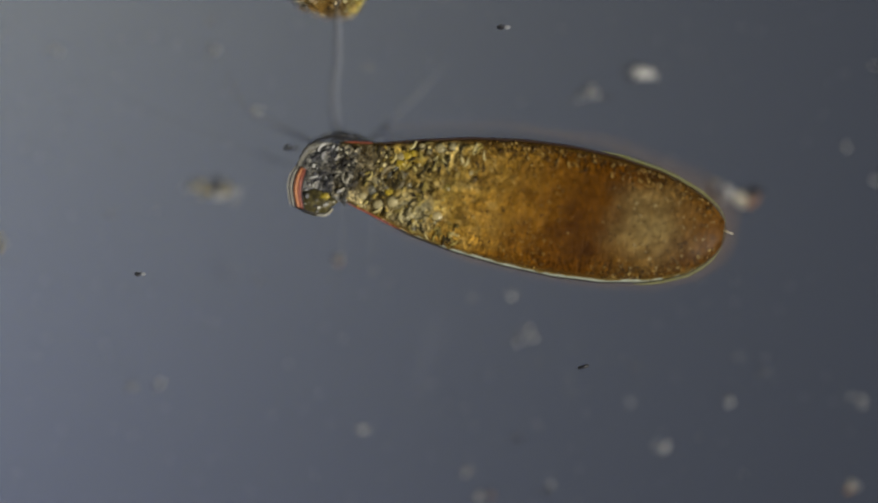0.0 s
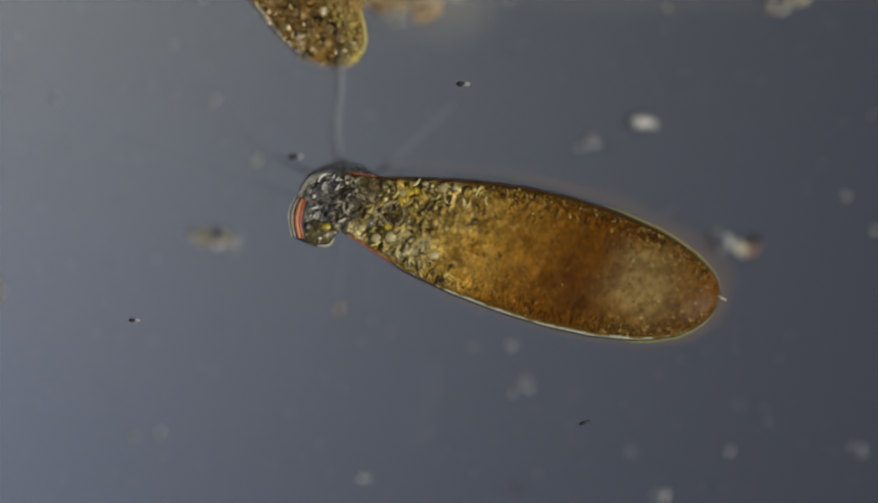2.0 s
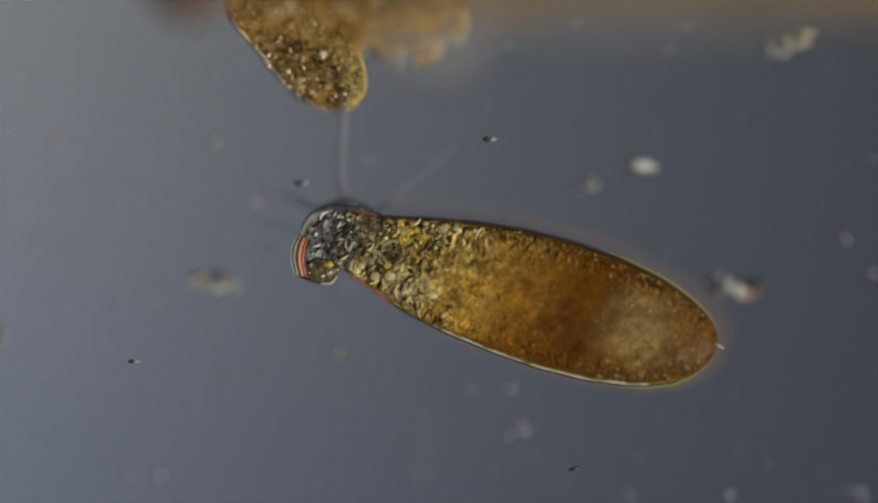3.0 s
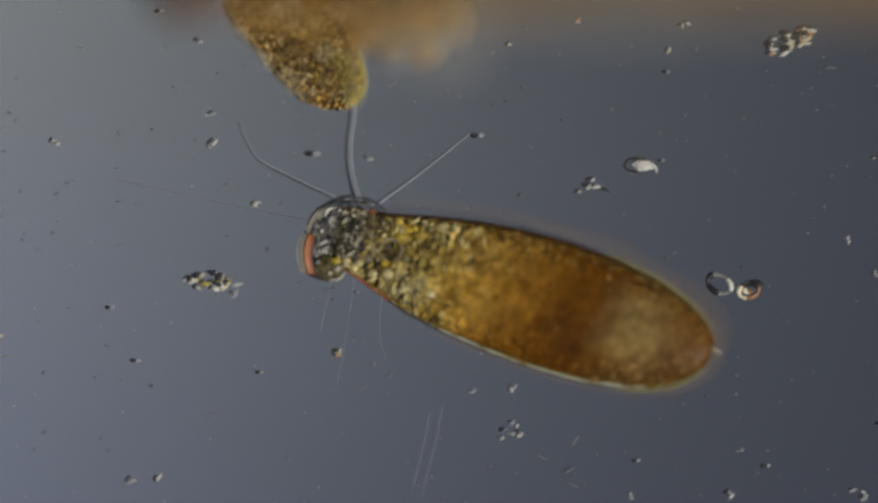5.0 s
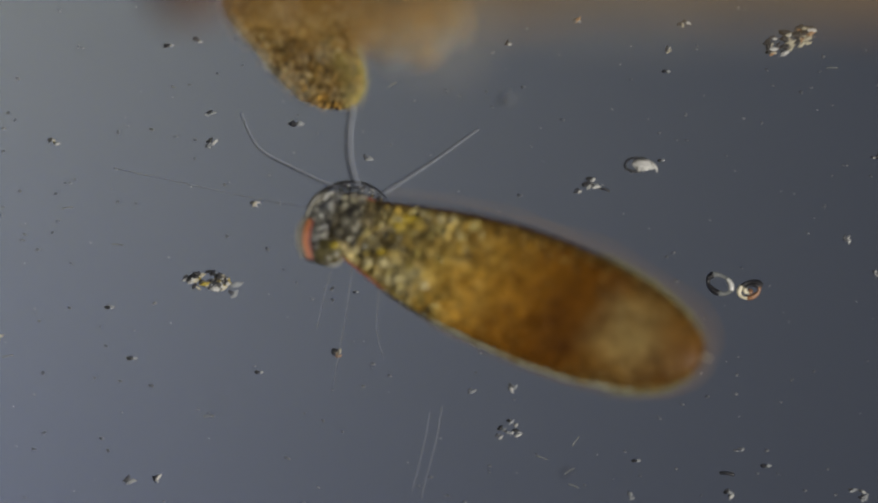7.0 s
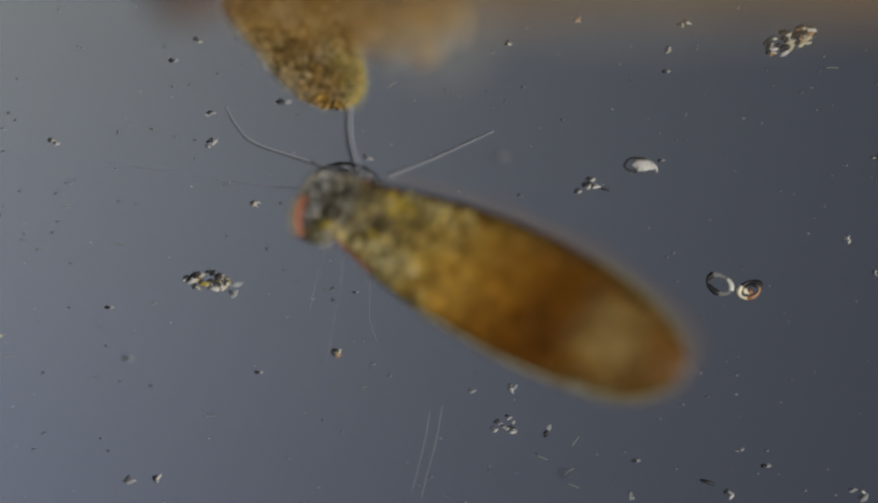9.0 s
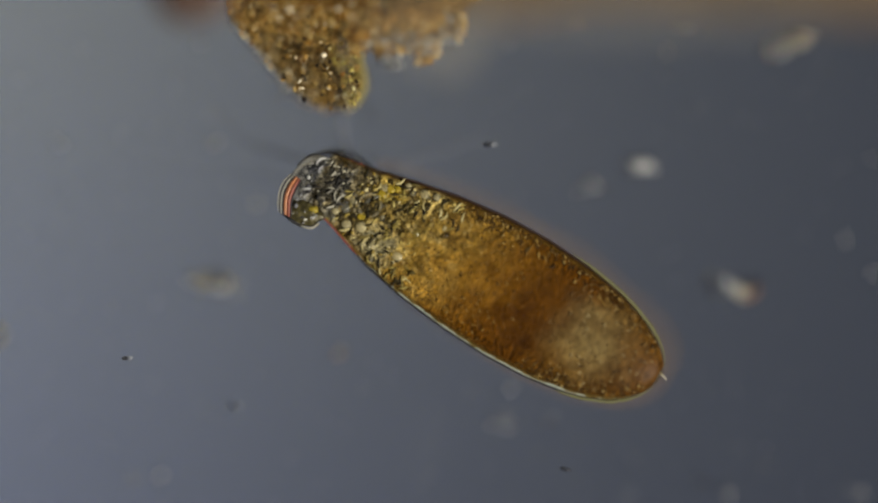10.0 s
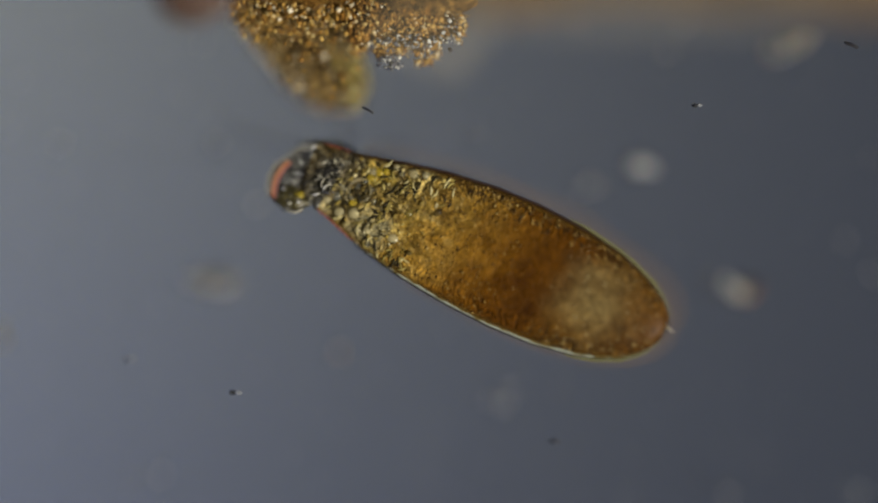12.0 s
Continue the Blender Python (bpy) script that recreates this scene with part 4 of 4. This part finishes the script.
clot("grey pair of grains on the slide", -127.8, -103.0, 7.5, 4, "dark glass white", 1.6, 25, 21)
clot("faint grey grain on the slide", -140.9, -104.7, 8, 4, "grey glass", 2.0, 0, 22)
clot("grey oblong grain with lit and shaded sides put into colour", 191.6, -110.4, 10, 6, "dark grey glass white", 1.5, -30, 23)
clot("small grain with lit and shaded sides put into colour", 132.9, -111.1, 6.5, 4, "dark white glass", 1.6, -20, 24)
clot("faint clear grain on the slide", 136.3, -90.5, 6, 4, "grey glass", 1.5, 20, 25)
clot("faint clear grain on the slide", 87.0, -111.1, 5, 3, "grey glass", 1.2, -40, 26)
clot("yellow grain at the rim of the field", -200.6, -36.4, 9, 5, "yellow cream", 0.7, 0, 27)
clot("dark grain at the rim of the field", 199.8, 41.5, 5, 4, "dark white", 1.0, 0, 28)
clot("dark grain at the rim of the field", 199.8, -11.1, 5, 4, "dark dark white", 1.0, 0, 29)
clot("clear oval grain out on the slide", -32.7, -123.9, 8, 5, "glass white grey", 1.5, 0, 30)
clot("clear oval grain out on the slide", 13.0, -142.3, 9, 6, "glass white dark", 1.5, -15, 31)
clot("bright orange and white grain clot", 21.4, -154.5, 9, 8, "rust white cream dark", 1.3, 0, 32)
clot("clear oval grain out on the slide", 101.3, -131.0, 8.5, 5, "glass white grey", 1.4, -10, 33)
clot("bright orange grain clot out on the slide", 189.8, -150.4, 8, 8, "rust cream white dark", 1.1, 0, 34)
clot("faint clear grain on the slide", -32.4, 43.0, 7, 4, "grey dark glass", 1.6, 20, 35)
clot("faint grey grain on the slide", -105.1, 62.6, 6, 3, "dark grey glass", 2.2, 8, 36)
for px, py, turn in ((-146.5, 3.2, -5), (-169.4, 19.8, 10), (-196.5, -47.6, 12), (-105.1, -75.1, 0), (62.3, -86.4, 55), (59.2, -100.2, 35), (47.0, -94.0, -20), (61.2, -106.8, -20), (179.1, 83.6, 0), (-21.4, 75.9, 30)):
    rod("faint clear rod lying on the slide", px, py, 5.5, 0.7, turn, M_GREYVAC)
rod("dark thin rod on the slide", 35.2, -128.0, 6.5, 1.2, 12, M_DARK)
for px, py, size in ((-150.0, -25.4, 4.0), (-81.9, -55.0, 3.6), (103.6, 82.0, 3.4), (101.3, 41.5, 3.0), (89.8, -95.3, 3.6), (149.0, -97.6, 4.2), (-37.8, -18.5, 2.6)):
    bead("tiny speck with shaded and lit halves put into colour", px, py, size)
# white right and dark left pieces imitate light from the right
ring_cell("clear round empty shell with lit and shaded sides put into colour", 127.8, -14.9, 5.7, 3.9, 1.15, (M_WHITE, M_GREYVAC, M_DARK, M_DARK, M_GREYVAC), -30, 0)
ring_cell("rusty coiled shell beside a clear ring", 141.6, -17.7, 5.8, 3.9, 0.95, (M_DARK, M_CREAM, M_BROWN, M_DARK, M_CREAM, M_BROWN), 20, 0, 2.0, "coiled_shell")


def bowl():
    """A white bowl-shaped shell; a dark rim stands in for its shaded side."""
    ob = tagged(new("bowl_shell"), "white bowl-shaped shell with a dark rim for its shaded side", "shell")
    ob.matrix_basis = pose(0.0908, 0.0392, 0) @ Matrix.Diagonal((MM, MM, MM, 1))
    part("shell_wall", blob((1.6, 0.1, 2.2), (4.9, 2.7, 2.2), 0.35, 3, 4, -8), M_WHITE, ob)
    mesh_object("dark_rim", *tube_path(bezier([(3, 3.2, 2), (-3, 3.2, 2), (-5.8, 1.2, 2), (-5.8, -1.2, 2), (-3, -2.6, 2), (1, -2.9, 2)], 6), [0.55] * 31), M_DARK, ob)
    mesh_object("beak", *tube_path(bezier([(6, 1, 2), (8, -1, 2), (8.4, -3, 1)], 5), [0.9 - 0.05 * k for k in range(11)]), M_WHITE, ob)
    return ob


bowl()

# fine dust all over the glass: faint short bits, relief shading put in as dark and bright grains
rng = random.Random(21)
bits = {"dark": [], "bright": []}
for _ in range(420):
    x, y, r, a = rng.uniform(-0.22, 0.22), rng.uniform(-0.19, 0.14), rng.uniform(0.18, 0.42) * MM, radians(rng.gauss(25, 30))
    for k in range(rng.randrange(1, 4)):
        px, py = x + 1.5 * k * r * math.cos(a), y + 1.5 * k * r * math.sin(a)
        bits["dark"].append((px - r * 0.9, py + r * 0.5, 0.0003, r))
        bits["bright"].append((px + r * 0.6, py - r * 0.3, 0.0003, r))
for side, mat in (("dark", M_DUSTSHADE), ("bright", M_DUSTLIT)):
    dust = grains("dust", bits[side], mat, None, "fine " + side + " side of dust on the glass slide, shading put into its colour", 0.6)
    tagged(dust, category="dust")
line = bezier(mm((1.5, -70.3, 0.3), (-1.5, -86.9, 0.3), (-8.2, -112.4, 0.3)), 8)
tagged(mesh_object("scratch_fibre", *tube_path(line, [0.6 * MM] * len(line), 6), M_FAINT), "faint clear fibre lying on the slide", "fibre")

line = bezier(mm((-4.1, -72.8, 0.3), (-6.6, -86.9, 0.3), (-12.5, -109.8, 0.3)), 8)
tagged(mesh_object("scratch_fibre", *tube_path(line, [0.6 * MM] * len(line), 6), M_FAINT), "faint clear fibre lying on the slide", "fibre")

# small swimmers
BUNCH = clot("loose bunch of small round grey grains", 31.6, -82.0, 13, 15, "dark glass grey white", 1.15, -40, 40, fill=0.26)
ROD_A = rod("small dark swimming rod", 0, 0, 5.0, 1.4, 15, M_DARK, group="swimming rods")
clot_b = bead("small swimming speck with shaded and lit halves put into colour", 0, 0, 5.4, 0, -8, "swimming specks")
clot_c = bead("small drifting speck with shaded and lit halves put into colour", 0, 0, 4.4, 0, -5, "swimming specks")
clot_d = bead("small drifting speck with shaded and lit halves put into colour", 0, 0, 5.0, 0, 0, "swimming specks")
ROD_E = rod("small dark swimming rod", 0, 0, 7.0, 1.4, -20, M_DARK, group="swimming rods")
ROD_F = rod("small dark swimming rod", 0, 0, 6.0, 1.1, -30, M_DARK, group="swimming rods")
clot_h = bead("small round speck with shaded and lit halves put into colour", 0, 0, 4.2, 0, 0, "swimming specks")
clot_i = bead("small swimming speck with shaded and lit halves put into colour", 0, 0, 6.0, 0, 10, "swimming specks")
clot_g = bead("small drifting speck with shaded and lit halves put into colour", 0, 0, 4.2, 0, 0, "swimming specks")

ROD_J = rod("small dark swimming rod with a bright side", 0, 0, 7.0, 1.5, 15, M_DARK, group="swimming rods")
clot_k = bead("bright swimming speck with a shaded half put into colour", 0, 0, 5.4, 0, 60, "swimming specks")


def motions():
    """The ciliate swings about its head; the threads follow the head; a few specks drift."""
    def cell(x, y, z_mm, down, tilt):
        return pose(x, y, z_mm * MM, 0, 0, -down) @ pose(0, 0, 0, 0, -tilt, 0)
    walk(CELL, [
        (0.0, cell(-0.0424, -0.0063, 22, 8.7, 1)), (0.5, cell(-0.0424, -0.0045, 22, 9.8, 1)), (1.0, cell(-0.0424, -0.0022, 22, 11.2, 1)), (1.5, cell(-0.0426, 0.0001, 22, 12.8, 1)),
        (2.5, cell(-0.0413, 0.0037, 21.5, 14.9, 1)), (3.2, cell(-0.0421, 0.0050, 20.5, 15.8, 2)), (4.8, cell(-0.0424, 0.0060, 7.5, 16.5, 2.5)), (5.5, cell(-0.0429, 0.0075, 6.5, 17.5, 2.6)),
        (6.5, cell(-0.0434, 0.0111, 6.5, 19.2, 3)), (7.2, cell(-0.0439, 0.0131, 8, 20.2, 4)), (8.8, cell(-0.0464, 0.0203, 13, 24.0, 6)), (9.1, cell(-0.0470, 0.0228, 14, 25.5, 6)),
        (9.5, cell(-0.0518, 0.0274, 18, 27.2, 2.5)), (10.0, cell(-0.0505, 0.0313, 30, 29.8, 2)), (10.5, cell(-0.0505, 0.0333, 32.5, 29.8, 2.5)),
        (11.0, cell(-0.0505, 0.0361, 33, 28.8, 3)), (11.5, cell(-0.0518, 0.0377, 36, 26.8, 4)), (12.0, cell(-0.0557, 0.0359, 42.5, 23.7, 5))])
    walk(HEAD, [(t, pose(x * MM, y * MM, 0, 0, -nod, a)) for t, x, y, a, nod in (
        (0.0, -3.2, -0.4, -8, 0), (1.5, -3.4, -0.4, -3, 0), (2.5, -3.2, -0.6, 0, 0), (3.2, -2.2, 0, 2, 0), (5.0, 0.6, 1.2, 5, 0), (7.0, 1.2, 2.0, 7, 0), (9.0, 1.4, 1.6, 7, 0),
        (9.5, 2.8, -1.0, 0, 0), (10.5, 3.0, -1.5, 3, 4), (11.5, 3.2, -1.4, -6, 9), (12.0, 3.0, -1.0, -13, 12))])

    def swing(x, y, turn=0.0):
        return pose(x, y, 0, 0, 0, turn)
    walk(UPRIGHT, [(0.0, swing(-0.0444, 0.0091)), (1.5, swing(-0.0439, 0.0144)), (2.5, swing(-0.0426, 0.0198)), (3.2, swing(-0.0413, 0.0216)), (5.0, swing(-0.0373, 0.0264)), (6.5, swing(-0.0367, 0.0297)),
                   (7.2, swing(-0.0373, 0.0318)), (9.0, swing(-0.0373, 0.0402)), (9.5, swing(-0.0403, 0.0422)), (10.5, swing(-0.0413, 0.0463)), (12.0, swing(-0.0424, 0.0522))])
    walk(CURVED, [(0.0, swing(-0.0572, 0.0075)), (2.5, swing(-0.0546, 0.0165)), (5.0, swing(-0.0515, 0.0267)), (6.5, swing(-0.0500, 0.0295)), (7.2, swing(-0.0505, 0.0315)), (9.0, swing(-0.0533, 0.0394, 8)),
                  (10.5, swing(-0.0572, 0.0420, 12)), (12.0, swing(-0.0584, 0.0471, 14))])
    walk(LONG, [(0.0, swing(-0.0635, -0.0040, -10)), (2.5, swing(-0.0635, 0.0075, -6)), (5.0, swing(-0.0615, 0.0157)), (6.5, swing(-0.0610, 0.0193)), (9.0, swing(-0.0648, 0.0292, 4)),
                (10.5, swing(-0.0648, 0.0356, 6)), (12.0, swing(-0.0674, 0.0407, 8))])
    walk(SLANT, [(0.0, swing(-0.0316, 0.0080, 10)), (2.5, swing(-0.0291, 0.0165, 6)), (5.0, swing(-0.0255, 0.0236, 2)), (6.5, swing(-0.0235, 0.0264)), (7.2, swing(-0.0230, 0.0285, -2)), (9.0, swing(-0.0209, 0.0351, -12)),
                 (10.5, swing(-0.0240, 0.0407, -20)), (12.0, swing(-0.0265, 0.0478, -24))])
    for hanging, dx, dy in ((HANGING, 0.0, 0.0), (HANGING_B, -0.0076, 0.0034), (HANGING_C, 0.0123, -0.0076)):
        walk(hanging, [(t, swing(x + dx, y + dy)) for t, x, y in ((0.0, -0.0424, -0.0205), (2.5, -0.0424, -0.0108), (5.0, -0.0383, -0.0103), (6.5, -0.0393, -0.0091), (9.0, -0.0431, -0.0001), (10.5, -0.0470, 0.0126), (12.0, -0.0495, 0.0177))])

    def drift(x, y, z_mm, turn=0.0):
        return pose(x, y, z_mm * MM, 0, 0, turn)
    walk(BUNCH, [(0.0, drift(0.0383, -0.0808, 1, -30)), (1.5, drift(0.0370, -0.0813, 1, -32)), (3.0, drift(0.0352, -0.0813, 1, -36)), (5.5, drift(0.0316, -0.0820, 0, -40)), (7.0, drift(0.0314, -0.0815, 0, -42)),
                 (9.0, drift(0.0296, -0.0792, 0, -55)), (10.5, drift(0.0276, -0.0762, 2, -65)), (12.0, drift(0.0270, -0.0677, 6, -75))])
    walk(ROD_A, [(0.0, drift(0.0658, -0.0950, 22, 15)), (1.5, drift(0.0679, -0.0968, 22, 20)), (2.5, drift(0.0635, -0.0989, 22, 15)), (5.5, drift(0.0589, -0.0996, 22, 30)), (9.5, drift(0.0569, -0.1004, 20, 0)),
                 (10.5, drift(0.0582, -0.0971, 34, -15)), (12.0, drift(0.0526, -0.0869, 38, -10))])
    walk(clot_b, [(0.0, drift(0.0296, 0.0598, 20)), (1.5, drift(0.0168, 0.0570, 21)), (2.5, drift(0.0084, 0.0545, 23)), (3.0, drift(0.0232, 0.0509, 23)), (3.2, drift(0.0265, 0.0499, 22)), (5.5, drift(0.0163, 0.0560, 5)), (6.5, drift(0.0309, 0.0713, 22)), (9.5, drift(0.0258, 0.0402, 24)),
                  (10.5, drift(0.0214, 0.0573, 22)), (12.0, drift(0.0168, 0.0535, 20))])
    walk(clot_i, [(0.0, drift(-0.0674, 0.0050, 14)), (2.5, drift(-0.0640, 0.0274, 12)), (5.5, drift(-0.0572, 0.0478, 8)), (6.5, drift(-0.0623, 0.0547, 1)), (7.0, drift(-0.0648, 0.0581, 1)), (12.0, drift(-0.0725, 0.0764, 8))])
    walk(clot_c, [(0.0, drift(-0.1360, -0.0527, 22)), (1.5, drift(-0.1378, -0.0519, 22)), (2.5, drift(-0.1391, -0.0507, 22)), (5.5, drift(-0.1380, -0.0494, 4)), (7.0, drift(-0.1396, -0.0486, 2)), (9.5, drift(-0.1416, -0.0486, 18)),
                  (10.5, drift(-0.1421, -0.0486, 34)), (12.0, drift(-0.1416, -0.0489, 34))])
    walk(clot_d, [(0.0, drift(-0.0954, -0.0524, 60)), (3.0, drift(-0.0942, -0.0563, 60)), (9.0, drift(-0.0929, -0.0703, 60)), (10.5, drift(-0.0919, -0.0693, 48)), (12.0, drift(-0.0924, -0.0642, 55))])
    walk(ROD_E, [(0.0, drift(0.2184, 0.1096, 50, -20)), (6.0, drift(0.2133, 0.1045, 50, -20)), (10.5, drift(0.2044, 0.0994, 54, -25)), (12.0, drift(0.1878, 0.0940, 50, -22))])
    walk(ROD_F, [(0.0, drift(-0.0240, 0.0535, 72, -30)), (6.0, drift(-0.0265, 0.0586, 70, -30)), (10.5, drift(-0.0311, 0.0624, 62, -28)), (12.0, drift(-0.0324, 0.0644, 51, -28))])
    walk(clot_h, [(0.0, drift(-0.1401, 0.1249, 6)), (5.0, drift(-0.1273, 0.1096, 3)), (6.5, drift(-0.1235, 0.0953, 1)), (7.0, drift(-0.1230, 0.0938, 1)), (12.0, drift(-0.1158, 0.0713, 2))])
    walk(ROD_J, [(0.0, drift(0.205, -0.050, 20, -5)), (5.0, drift(0.202, -0.078, 2, 5)), (6.0, drift(0.1740, -0.0953, 0.4, 14)), (6.5, drift(0.1470, -0.0975, 0.4, 5)), (7.2, drift(0.1290, -0.1022, 0.4, -10)), (12.0, drift(0.1200, -0.1060, 0.4, -20))])
    walk(clot_k, [(0.0, drift(0.0500, -0.1500, 1, 50)), (7.2, drift(0.0487, -0.1260, 1, 60)), (8.8, drift(0.0492, -0.0830, 0.4, 70)), (9.1, drift(0.0496, -0.0812, 0.4, 60)), (12.0, drift(0.0550, -0.0640, 2, 40))])
    walk(clot_g, [(0.0, drift(0.1151, 0.0484, 70)), (6.0, drift(0.1158, 0.0560, 70)), (10.5, drift(0.1171, 0.0649, 62)), (12.0, drift(0.1176, 0.0665, 51))])


motions()
